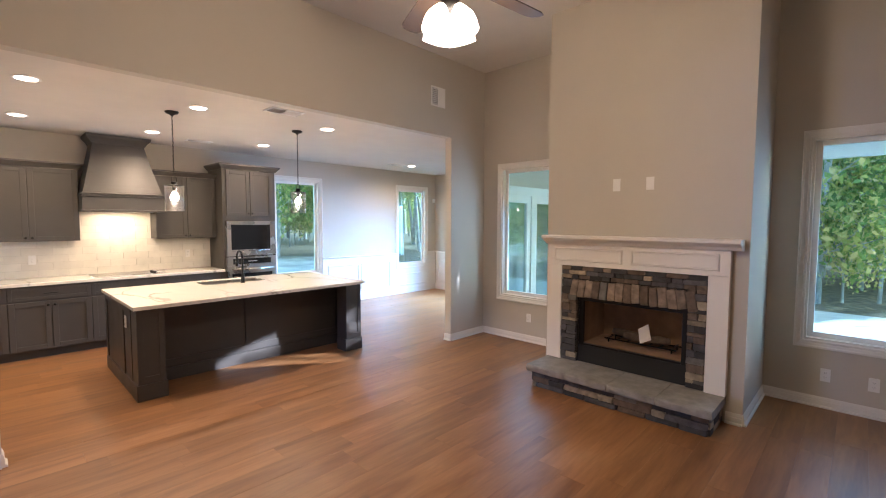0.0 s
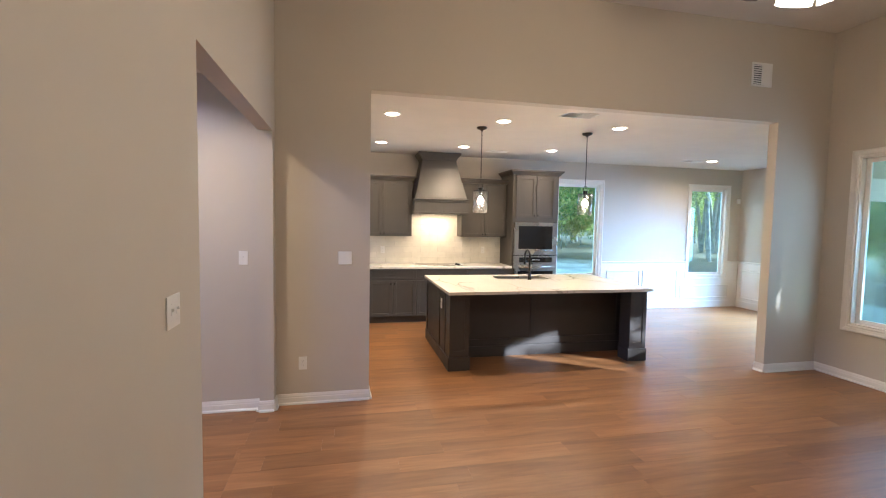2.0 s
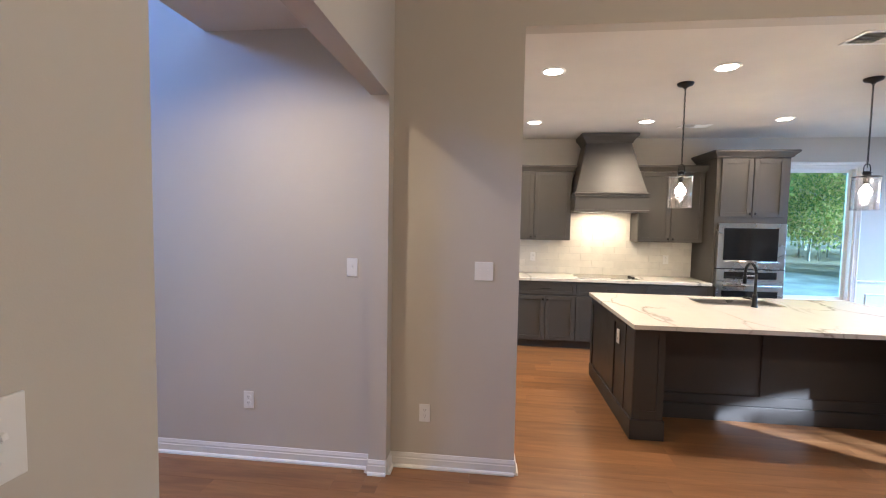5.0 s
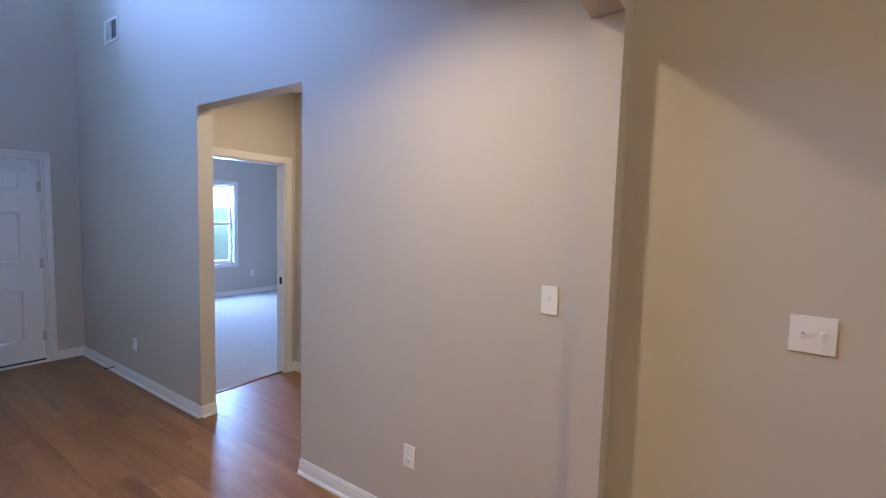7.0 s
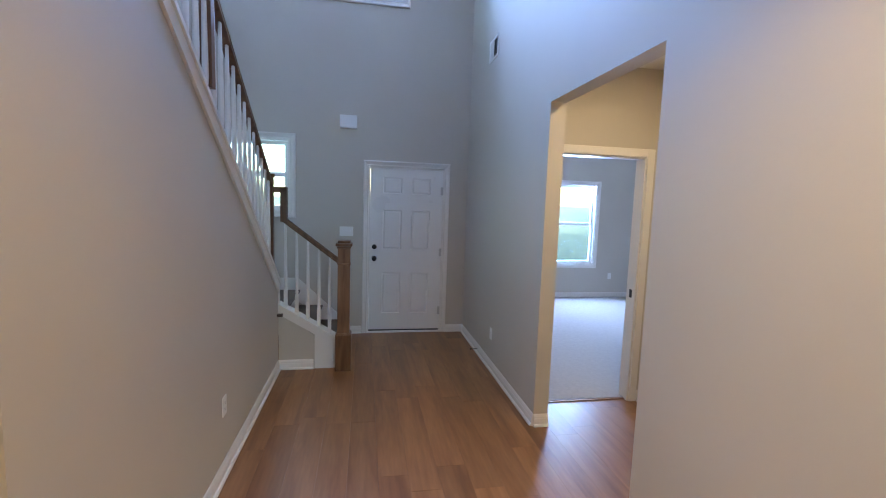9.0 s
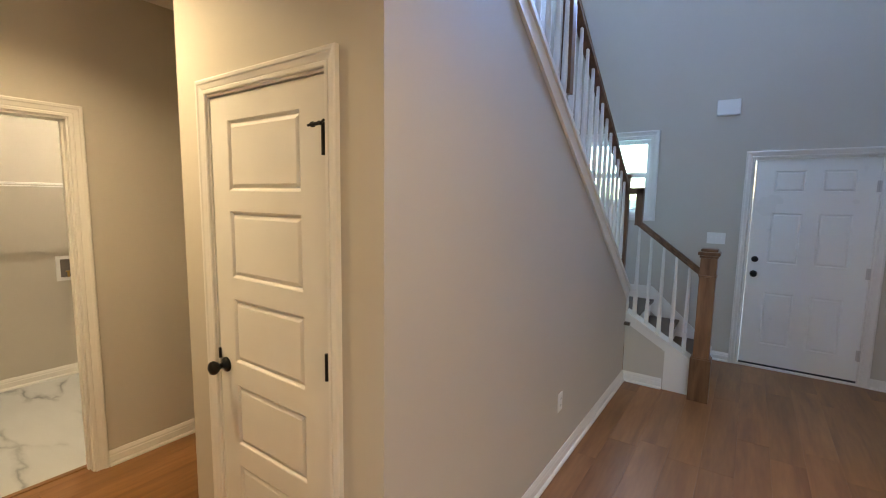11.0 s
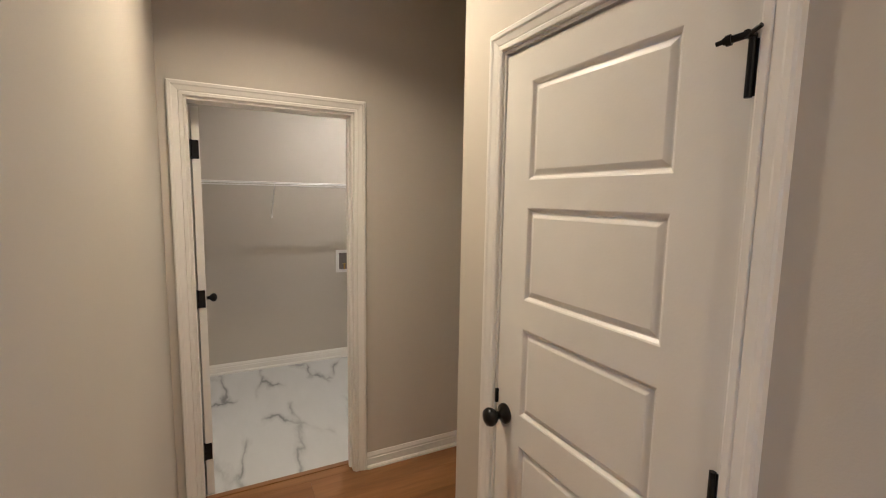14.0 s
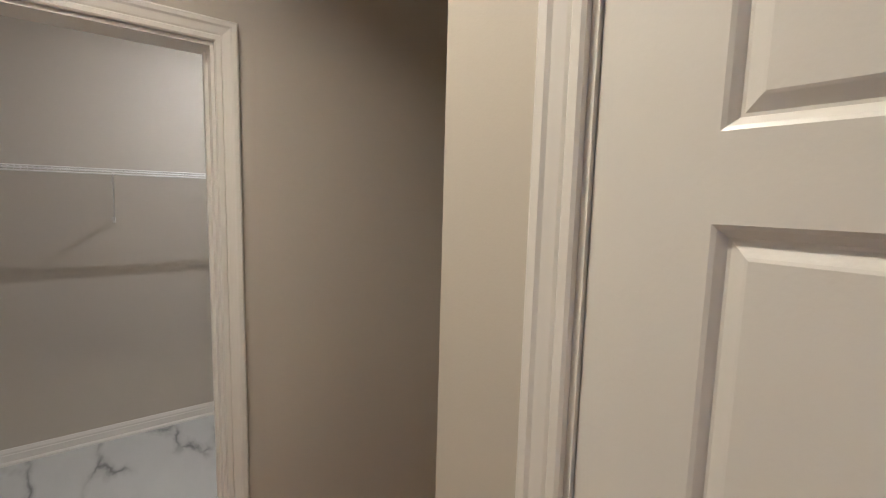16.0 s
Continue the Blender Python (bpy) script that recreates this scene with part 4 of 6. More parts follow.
for k in range(4):
    q = pose(0, 0, -1.075, 0, 0, 90 * k)
    part("shade_arm", rod(bmesh.new(), q @ Vector((0.03, 0, -0.01)), q @ Vector((0.06, 0, -0.02)), 0.009, 10), BLACK, t)
    s = part("shade", lathe(bmesh.new(), [(0.066, -0.135), (0.063, -0.128), (0.066, -0.10), (0.060, -0.06), (0.042, -0.025), (0.026, 0.0), (0.02, 0.008)], 24, q @ pose(0.06, 0, -0.025, 0, -20, 0)), SHADE, t, "glowing frosted glass shade", smooth=True)
    s.visible_shadow = False
bm = bmesh.new()
rod(bm, (0.0, 0.0, -1.11), (0.0, 0.0, -1.235), 0.0018, 6)
tube(bm, 0.008, 0.006, 0.05, Matrix.Translation((0, 0, -1.255)), 12)
part("pull_chain", bm, NICKEL, t, "metal pull chain with fob")

# ---- fireplace ----
t = thing("mantel", pose(0, 0, 0), "white painted wood mantel with two frieze panels", "mantel")
part("shelf", prism(bmesh.new(), [(x, 1.285, z) for x, z in ((4.719, 1.42), (4.63, 1.42), (4.615, 1.432), (4.60, 1.45), (4.57, 1.462), (4.545, 1.478), (4.54, 1.482), (4.54, 1.505), (4.545, 1.51), (4.719, 1.51))], (0, 1.735, 0)), TRIM, t)
for y0, y1 in ((2.845, 3.005), (1.365, 1.52)):
    part("pilaster", bx(4.655, 4.719, y0, y1, 0.226, 1.21, bevel=0.004), TRIM, t)
part("frieze", bx(4.655, 4.719, 1.365, 3.005, 1.212, 1.42, bevel=0.003), TRIM, t)
for y0, y1 in ((1.44, 2.15), (2.225, 2.935)):
    casing("frieze_panel_moulding", y1 - y0 - 0.04, 0.10, facing(4.655, y1 - 0.02, 1.268, "-x"), t, four=True, profile=[(0, 0), (0.003, 0.009), (0.012, 0.011), (0.018, 0.005), (0.02, 0)])
part("inner_bead", bx(4.65, 4.655, 1.52, 2.845, 1.205, 1.222, bevel=0.001), TRIM, t)

t = thing("fireplace_surround", pose(0, 0, 0), "dark stacked ledge stone fireplace surround with arch stones", "fireplace")
part("mortar_backing", bx(4.690, 4.719, 1.521, 1.664, 0.226, 1.205), MORTAR, t)
part("mortar_backing", bx(4.690, 4.719, 2.676, 2.844, 0.226, 1.205), MORTAR, t)
part("mortar_backing", bx(4.690, 4.719, 1.664, 2.676, 0.892, 1.205), MORTAR, t)
rng = random.Random(5)
STONE_MESH = []
for k in range(6):
    bm = block(bmesh.new(), -0.5, 0.5, -0.5, 0.5, -0.5, 0.5)
    bmesh.ops.bevel(bm, geom=bm.edges[:], offset=0.07, segments=1, affect="EDGES")
    for v in bm.verts:
        v.co += Vector((rng.uniform(-0.06, 0.06), rng.uniform(-0.03, 0.03), rng.uniform(-0.05, 0.05)))
    bmesh.ops.recalc_face_normals(bm, faces=bm.faces)
    me = bpy.data.meshes.new("ledge_stone")
    bm.to_mesh(me)
    bm.free()
    STONE_MESH.append(me)


def rock(parent, name, x0, x1, y0, y1, z0, z1, material, tilt=0.0):
    me = STONE_MESH[rng.randrange(6)].copy()
    me.materials.append(material)
    ob = new(name, me)
    ob.parent = parent
    ob.matrix_basis = pose((x0 + x1) / 2, (y0 + y1) / 2, (z0 + z1) / 2, tilt) @ Matrix.Diagonal((x1 - x0, y1 - y0, z1 - z0, 1))
    return ob


def course(parent, y0, y1, z0, z1, face, deep, size=(0.07, 0.19)):
    """One course of ledge stones along y with uneven fronts."""
    y = y0
    while y < y1 - 0.012:
        w = min(rng.uniform(*size), y1 - y)
        if y1 - y - w < 0.04:
            w = y1 - y
        rock(parent, "ledge_stone", face - rng.uniform(0.0, 0.018), face + deep, y + 0.002, y + w - 0.002, z0 + 0.002, z1 - 0.002, rng.choice(ROCKS[:3] + ROCKS))
        y += w


for y0, y1 in ((1.522, 1.664), (2.676, 2.843)):
    z = 0.228
    while z < 1.05:
        hgt = rng.choice((0.032, 0.045, 0.06, 0.075))
        course(t, y0, y1, z, z + hgt, 4.668, 0.03, (0.06, 0.17))
        z += hgt
for z0, z1 in ((1.075, 1.115), (1.115, 1.16), (1.16, 1.204)):
    course(t, 1.522, 2.843, z0, z1, 4.668, 0.03)
n = 15
for k in range(n):
    y0 = 1.60 + (2.74 - 1.60) * k / n
    rock(t, "arch_stone", 4.652 - rng.uniform(0, 0.012), 4.70, y0 + 0.002, y0 + 1.14 / n - 0.002, 0.895 + rng.uniform(-0.004, 0.004), 1.07 + rng.uniform(-0.01, 0.0), rng.choice((ARCH, ARCH, ROCKS[2], ROCKS[4])), tilt=(k - 7) * 1.5)
t2 = thing("fireplace_hearth", pose(0, 0, 0), "raised hearth of stacked dark stone with gray slab tops", "hearth")
part("hearth_core", bx(4.335, 4.719, 1.43, 2.925, 0.0, 0.158), MORTAR, t2)
for z0, z1 in ((0.0, 0.05), (0.05, 0.105), (0.105, 0.16)):
    course(t2, 1.40, 2.955, z0, z1, 4.305, 0.04, (0.10, 0.34))
    for yy in (1.40, 2.955):
        x = 4.33
        while x < 4.70:
            w = rng.uniform(0.1, 0.2)
            rock(t2, "ledge_stone", x, min(x + w, 4.715) - 0.003, yy - 0.012, yy + 0.02, z0 + 0.002, z1 - 0.002, rng.choice(ROCKS))
            x += w
for k in range(4):
    y0 = 1.365 + 1.63 * k / 4
    bm = block(bmesh.new(), 4.25, 4.718, y0 + 0.002, y0 + 1.63 / 4 - 0.002, 0.160, 0.225)
    bmesh.ops.subdivide_edges(bm, edges=bm.edges[:], cuts=6, use_grid_fill=True)
    for v in bm.verts:
        nn = noise.noise(v.co * 9)
        if v.co.x < 4.27:
            v.co.x += 0.013 * noise.noise(v.co * 25) + (0.008 if v.co.z > 0.22 or v.co.z < 0.165 else 0)
        if v.co.z > 0.22:
            v.co.z += 0.003 * nn
    part("hearth_slab", bm, SLAB, t2, "rough gray hearth slab", smooth=False)

t = thing("firebox", pose(0, 0, 0), "black steel gas firebox with tan brick panels", "firebox")
bm = bmesh.new()
block(bm, 4.705, 4.735, 1.666, 2.674, 0.226, 0.40, 0.002)
part("lower_louver", bm, mat("black_firebox_steel", (0.010, 0.010, 0.010), 0.75, bump=0), t, "black louvred panel")
bm = bmesh.new()
for a in ((1.666, 1.715, 0.40, 0.889), (2.625, 2.674, 0.40, 0.889), (1.715, 2.625, 0.852, 0.889), (1.715, 2.625, 0.40, 0.418)):
    block(bm, 4.715, 4.75, *a, 0.002)
part("face_rim", bm, BLACK, t)
for a in ((5.24, 5.275, 1.70, 2.64, 0.405, 0.885), (4.76, 5.24, 1.668, 1.70, 0.405, 0.885), (4.76, 5.24, 2.64, 2.672, 0.405, 0.885), (4.735, 5.24, 1.70, 2.64, 0.402, 0.415)):
    part("refractory_panel", bx(*a), FIREBRICK, t, "tan refractory panel")
part("hood_panel", bx(4.76, 5.24, 1.70, 2.64, 0.870, 0.886), SLOT, t)
bm = bmesh.new()
for k in range(7):
    y = 1.86 + 0.1 * k
    rod(bm, (4.92, y, 0.46), (5.15, y, 0.46), 0.007, 6)
for x in (4.95, 5.12):
    rod(bm, (x, 1.82, 0.45), (x, 2.5, 0.45), 0.008, 6)
    for y in (1.86, 2.46):
        rod(bm, (x, y, 0.415), (x, y, 0.455), 0.008, 6)
part("grate", bm, BLACK, t, "black log grate")
for q, r in ((pose(5.02, 2.10, 0.50, 90, 0, 8), 0.04), (pose(5.06, 2.25, 0.505, 90, 0, -10), 0.035)):
    part("ceramic_log", lathe(bmesh.new(), [(r * 0.8, -0.22), (r, -0.15), (r * 0.93, 0.0), (r * 1.05, 0.12), (r * 0.8, 0.2)], 12, q), ROCKS[2], t, "brown ceramic log", smooth=True)
bm = bmesh.new()
prism(bm, [(4.90, 2.13, 0.47), (4.90, 2.03, 0.52), (4.93, 2.07, 0.66), (4.93, 2.16, 0.60)], (0.012, 0.0, 0.004))
part("folded_paper", bm, PAPER, label="folded white paper leaning on the grate", category="paper")

# ---- kitchen ----
YF, YU = 7.60, 7.87               # fronts of base and upper cabinets


def cabinet(name, x0, x1, z0, z1, y, yb, doors, drawers=(), crown=0.0, label="", toe=False, group="kitchen cabinets", kn="bottom"):
    """A cabinet unit that faces -y: body, shaker doors (x0, x1, z0, z1, knob side), drawer fronts, crown moulding."""
    t = thing(name, pose(0, 0, 0), label, "cabinet", group)
    bm = block(bmesh.new(), x0, x1, y + 0.02, yb, z0 + (0.10 if toe else 0), z1)
    if toe:
        block(bm, x0, x1, y + 0.09, yb, 0.0, 0.10)
    part("body", bm, CAB, t)
    for a, b, c, e, s in doors:
        dd = shaker("cabinet_door", a + 0.0045, b - 0.0045, c + 0.0045, e - 0.0045, y, t, CAB)
        small_knob(dd, (b - 0.03) if s > 0 else (a + 0.03), y, (c + 0.045) if kn == "bottom" else (e - 0.05))
    for a, b, c, e in drawers:
        dd = shaker("drawer_front", a + 0.0045, b - 0.0045, c + 0.0045, e - 0.0045, y, t, CAB, rail=0.04)
        bar_pull(dd, (a + b) / 2, y, (c + e) / 2)
    if crown:
        prof = [(0.0, 0.0), (0.012, 0.0), (0.016, 0.012), (0.03, 0.03), (0.052, 0.052), (0.06, 0.058), (0.06, crown), (0.0, crown)]
        bm = bmesh.new()
        pts = [((x0, yb), (-1, 0)), ((x0, y), (-1, -1)), ((x1, y), (1, -1)), ((x1, yb), (1, 0))]
        rows = [[bm.verts.new((p[0] + o * q[0], p[1] + o * q[1], z1 + h)) for o, h in prof] for p, q in pts]
        for a, b in zip(rows, rows[1:]):
            for k in range(len(prof)):
                j = (k + 1) % len(prof)
                bm.faces.new((a[k], a[j], b[j], b[k]))
        bm.faces.new(rows[0])
        bm.faces.new(list(reversed(rows[-1])))
        part("crown_moulding", bm, CAB, t)
    return t


W8 = 8.199
cabinet("upper_cabinet", 0.44, 1.40, 1.385, 2.285, YU, W8, [(0.44, 0.92, 1.385, 2.285, 1), (0.92, 1.40, 1.385, 2.285, -1)], crown=0.075, label="gray shaker upper cabinet with two doors beside hood")
cabinet("upper_cabinet", 2.245, 3.045, 1.385, 2.285, YU, W8, [(2.245, 2.645, 1.385, 2.285, 1), (2.645, 3.045, 1.385, 2.285, -1)], crown=0.075, label="gray shaker upper cabinet with two doors beside tall unit")
for x0, x1 in ((0.001, 0.69), (0.69, 1.45), (1.45, 2.30), (2.30, 3.05)):
    mid = (x0 + x1) / 2
    cabinet("base_cabinet", x0, x1, 0, 0.872, YF, W8, [(x0, mid, 0.11, 0.69, 1), (mid, x1, 0.11, 0.69, -1)], [(x0, x1, 0.70, 0.865)], toe=True, kn="top", label="gray shaker base cabinet with drawer and two doors")
t = cabinet("tall_oven_cabinet", 3.051, 3.87, 0, 2.43, YF, W8, [(3.10, 3.46, 1.715, 2.42, 1), (3.46, 3.82, 1.715, 2.42, -1)], [(3.10, 3.82, 0.11, 0.33)], crown=0.08, toe=True, label="tall gray oven cabinet with two upper doors")


def appliance(name, z0, z1, label, oven):
    t = thing(name, pose(0, 0, 0), label, "oven" if oven else "microwave")
    y = YF
    if oven:
        part("control_panel", bx(3.085, 3.845, y - 0.03, y + 0.019, z1 - 0.13, z1, bevel=0.004), STEEL, t)
        part("control_glass", bx(3.17, 3.76, y - 0.033, y - 0.030, z1 - 0.11, z1 - 0.025), OVENG, t)
        bm = bmesh.new()
        for k in range(8):
            block(bm, 3.40 + 0.018 * k, 3.41 + 0.018 * k, y - 0.0345, y - 0.033, z1 - 0.075, z1 - 0.06)
        part("display_marks", bm, PLATE, t)
        z1 -= 0.135
    part("door_frame", bx(3.085, 3.845, y - 0.03, y + 0.019, z0, z1, bevel=0.004), STEEL, t, "stainless steel")
    if oven:
        part("door_glass", bx(3.15, 3.78, y - 0.034, y - 0.030, z0 + 0.10, z1 - 0.12), OVENG, t, "black glass")
        bm = rod(bmesh.new(), (3.14, y - 0.075, z1 - 0.05), (3.79, y - 0.075, z1 - 0.05), 0.012, 14)
    else:
        part("door_glass", bx(3.15, 3.755, y - 0.034, y - 0.030, z0 + 0.10, z1 - 0.06), OVENG, t, "black glass")
        bm = rod(bmesh.new(), (3.15, y - 0.065, z0 + 0.085), (3.755, y - 0.065, z0 + 0.085), 0.010, 14)
    for x in (3.18, 3.74):
        z = (z1 - 0.05) if oven else (z0 + 0.085)
        rod(bm, (x, y - 0.03, z), (x, y - 0.07, z), 0.008, 8)
    part("door_handle", bm, STEEL, t, "stainless bar handle", smooth=True)
    return t


appliance("microwave", 1.10, 1.645, "built-in stainless microwave with black glass door", False)
appliance("wall_oven", 0.36, 1.085, "built-in stainless wall oven with black glass door", True)

# range hood
t = thing("range_hood", pose(0, 0, 0), "tapered gray painted wood range hood", "range hood")
prof = [(1.76, 0.452, 0.62), (1.778, 0.452, 0.62), (1.784, 0.440, 0.605), (1.94, 0.434, 0.60), (1.946, 0.446, 0.612), (1.958, 0.446, 0.612), (1.962, 0.436, 0.60), (1.970, 0.436, 0.60), (1.974, 0.452, 0.618), (1.990, 0.452, 0.618), (1.998, 0.428, 0.59), (2.08, 0.407, 0.555), (2.20, 0.378, 0.51), (2.35, 0.342, 0.455), (2.50, 0.310, 0.405), (2.60, 0.290, 0.378), (2.64, 0.283, 0.37), (2.646, 0.294, 0.38), (2.66, 0.297, 0.383), (2.69, 0.318, 0.405), (2.714, 0.342, 0.43), (2.722, 0.350, 0.438), (2.758, 0.352, 0.44)]
bm = bmesh.new()
rows = [[bm.verts.new(v) for v in ((1.838 - w, W8, z), (1.838 - w, W8 - d, z), (1.838 + w, W8 - d, z), (1.838 + w, W8, z))] for z, w, d in prof]
for a, b in zip(rows, rows[1:]):
    for k in range(4):
        bm.faces.new((a[k], a[(k + 1) % 4], b[(k + 1) % 4], b[k]))
bm.faces.new(list(reversed(rows[0])))
bm.faces.new(rows[-1])
part("hood_body", bm, CAB, t)
part("filter_panel", bx(1.5, 2.17, 7.68, 8.1, 1.752, 1.759), STEEL, t, "steel filter insert")

t = thing("worktop", pose(0, 0, 0), "white veined quartz worktop along the wall", "worktop")
part("slab", bx(0.001, 3.05, 7.57, 8.186, 0.875, 0.912, bevel=0.005), COUNTER, t)
t = thing("cooktop", pose(0, 0, 0), "black glass cooktop with dark control knobs", "cooktop")
part("glass_plate", bx(1.47, 2.25, 7.66, 8.12, 0.9125, 0.920, bevel=0.002), STEEL, t)
part("burner_glass", bx(1.49, 2.23, 7.68, 8.10, 0.920, 0.9215), mat("gray_cooktop_glass", (0.20, 0.19, 0.175), 0.08, bump=0), t)
for k in range(4):
    part("control_knob", lathe(bmesh.new(), [(0.02, 0.9212), (0.02, 0.938), (0.015, 0.944)], 16, Matrix.Translation((2.17, 7.72 + 0.055 * k, 0))), BLACK, t, "black knob")

# tiled splashback
t = tagged(part("wall_tile_backing", bx(0.001, 3.05, 8.1885, 8.1995, 0.912, 1.76), GROUT), "white glazed tile splashback behind the worktop", "splashback", kind="structure")

# island
t = thing("kitchen_island", pose(0, 0, 0), "charcoal kitchen island with panelled ends", "kitchen island")
IX0, IX1, IY0, IY1, IT = 1.46, 3.875, 5.28, 6.70, 0.848
part("body", bx(IX0 + 0.02, IX1 - 0.02, 5.735, IY1, 0.0, IT), ISLE, t)
for x0, x1, out in ((IX0, IX0 + 0.02, -1), (IX1 - 0.02, IX1, 1)):
    part("end_panel", bx(x0, x1, IY0 + 0.2, IY1, 0.0, IT), ISLE, t)
    bm = bmesh.new()
    xa, xb = (x0 - 0.012, x0) if out < 0 else (x1, x1 + 0.012)
    for a in ((IY0 + 0.2, IY0 + 0.26, 0.14, IT), (5.80, 5.88, 0.14, IT), (IY1 - 0.08, IY1, 0.14, IT), (IY0 + 0.26, 5.80, IT - 0.07, IT), (5.88, IY1 - 0.08, IT - 0.07, IT)):
        block(bm, xa, xb, *a, 0.002)
    part("end_batten", bm, ISLE, t)
    bm = block(bmesh.new(), xa - 0.004, xb + 0.004, IY0 + 0.19, IY1, 0.0, 0.135, 0.004)
    part("end_base", bm, ISLE, t)
for x0, x1 in ((IX0 - 0.006, IX0 + 0.215), (IX1 - 0.215, IX1 + 0.006)):
    g = part("leg", bx(x0, x1, IY0, IY0 + 0.2, 0.0, IT, bevel=0.003), ISLE, t)
    part("leg_base", bx(x0 - 0.014, x1 + 0.014, IY0 - 0.014, IY0 + 0.195, 0.0, 0.15, bevel=0.006), ISLE, g)
    bm = bmesh.new()
    for a in ((x0 + 0.002, x0 + 0.05, 0.16, IT - 0.01), (x1 - 0.05, x1 - 0.002, 0.16, IT - 0.01), (x0 + 0.05, x1 - 0.05, IT - 0.08, IT - 0.01), (x0 + 0.05, x1 - 0.05, 0.16, 0.22)):
        block(bm, a[0], a[1], IY0 - 0.008, IY0 + 0.002, a[2], a[3], 0.0015)
    part("leg_panel", bm, ISLE, g)
for x0, x1 in ((IX0 + 0.02, IX0 + 0.04), (IX1 - 0.04, IX1 - 0.02)):
    part("knee_side", bx(x0, x1, IY0 + 0.2, 5.735, 0.0, IT), ISLE, t)
bm = bmesh.new()
for x in (IX0 + 0.07, 2.62, IX1 - 0.07):
    block(bm, x - 0.03, x + 0.03, 5.723, 5.7345, 0.215, IT, 0.002)
block(bm, IX0 + 0.04, IX1 - 0.04, 5.722, 5.7345, 0.135, 0.215, 0.002)
part("knee_batten", bm, ISLE, t)
part("knee_base", bx(IX0 + 0.04, IX1 - 0.04, 5.712, 5.7345, 0.0, 0.13, bevel=0.004), ISLE, t)
w = thing("island_worktop", pose(0, 0, 0), "white veined quartz island top with undermount sink", "worktop")
SX0, SX1, SY0, SY1 = 2.33, 3.06, 6.20, 6.56
bm = bmesh.new()
for a in ((1.42, SX0, 5.19, 6.70), (SX1, 3.905, 5.19, 6.70), (SX0, SX1, 5.19, SY0), (SX0, SX1, SY1, 6.70)):
    block(bm, a[0], a[1], a[2], a[3], 0.85, 0.882)
bmesh.ops.remove_doubles(bm, verts=bm.verts, dist=1e-5)
part("slab", bm, COUNTER, w)
bm = bmesh.new()
for a in ((SX0 + 0.003, SX0 + 0.012, SY0 + 0.003, SY1 - 0.003, 0.67, 0.876), (SX1 - 0.012, SX1 - 0.003, SY0 + 0.003, SY1 - 0.003, 0.67, 0.876), (SX0 + 0.012, SX1 - 0.012, SY0 + 0.003, SY0 + 0.012, 0.67, 0.876), (SX0 + 0.012, SX1 - 0.012, SY1 - 0.012, SY1 - 0.003, 0.67, 0.876), (SX0, SX1, SY0, SY1, 0.66, 0.67)):
    block(bm, *a)
part("sink", bm, STEEL, w, "stainless steel sink bowl")
t = thing("faucet", pose(2.74, 6.14, 0.882), "matte black gooseneck kitchen faucet", "faucet")
part("base", lathe(bmesh.new(), [(0.027, 0), (0.027, 0.006), (0.021, 0.012), (0.020, 0.10), (0.016, 0.115)], 20), BLACK, t, smooth=True)
bm = bmesh.new()
pts = [Vector((0, 0, 0.10)), Vector((0, 0, 0.30))] + [Vector((0, 0.085 - 0.085 * math.cos(a), 0.30 + 0.085 * math.sin(a))) for a in (math.pi * k / 12 for k in range(1, 13))] + [Vector((0, 0.172, 0.25))]
for a, b in zip(pts, pts[1:]):
    rod(bm, a, b, 0.0125, 14)
part("spout", bm, BLACK, t, smooth=True)
part("spray_head", rod(bmesh.new(), (0, 0.171, 0.262), (0, 0.176, 0.19), 0.017, 16), BLACK, t, smooth=True)
part("lever", rod(bmesh.new(), (-0.015, 0, 0.07), (-0.10, 0, 0.085), 0.007, 10), BLACK, t, smooth=True)
plate(facing(IX0 - 0.012, 5.67, 0.68, "-x") @ Matrix.Scale(1.0, 4), 1, "outlet", "white outlet on the island's end panel", "wall_outlet")
for x in (0.95, 2.72):
    plate(facing(x, 8.181, 1.14, "-y"), 1, "outlet", "white outlet on the tile splashback", "wall_outlet")

# ---- dining wainscot ----
t = thing("wainscot_1", pose(0, 0, 0), "white painted wainscot with picture-frame panels", "wainscot", kind="structure")
part("backing", bx(3.875, 8.195, 8.188, 8.1995, 0.0, 0.57), TRIM, t)
for x0, x1 in ((3.875, 4.07), (5.09, 6.94), (7.93, 8.195)):
    part("backing", bx(x0, x1, 8.188, 8.1995, 0.57, 0.90), TRIM, t)
    part("chair_rail", prism(bmesh.new(), [(x0, 8.1995 - d, z) for d, z in ((0, 0.885), (0.018, 0.885), (0.02, 0.90), (0.034, 0.915), (0.036, 0.93), (0, 0.935))], (x1 - x0, 0, 0)), TRIM, t)
PIC = [(0, 0), (0.003, 0.010), (0.014, 0.014), (0.022, 0.007), (0.026, 0)]
for x0, x1, z0, z1 in ((5.22, 5.90, 0.21, 0.74), (6.0, 6.74, 0.21, 0.74), (6.86, 7.95, 0.21, 0.43), (4.05, 5.10, 0.21, 0.43)):
    casing("panel_moulding", x1 - x0, z1 - z0, facing(x0, 8.188, z0, "-y"), t, four=True, profile=PIC)
part("base_moulding", bx(3.875, 8.19, 8.172, 8.188, 0.001, 0.13, bevel=0.004), TRIM, t)
t = thing("wainscot_2", pose(0, 0, 0), "white painted wainscot with picture-frame panels", "wainscot", kind="structure")
part("backing", bx(8.188, 8.1995, 4.786, 8.17, 0.0, 0.48), TRIM, t)
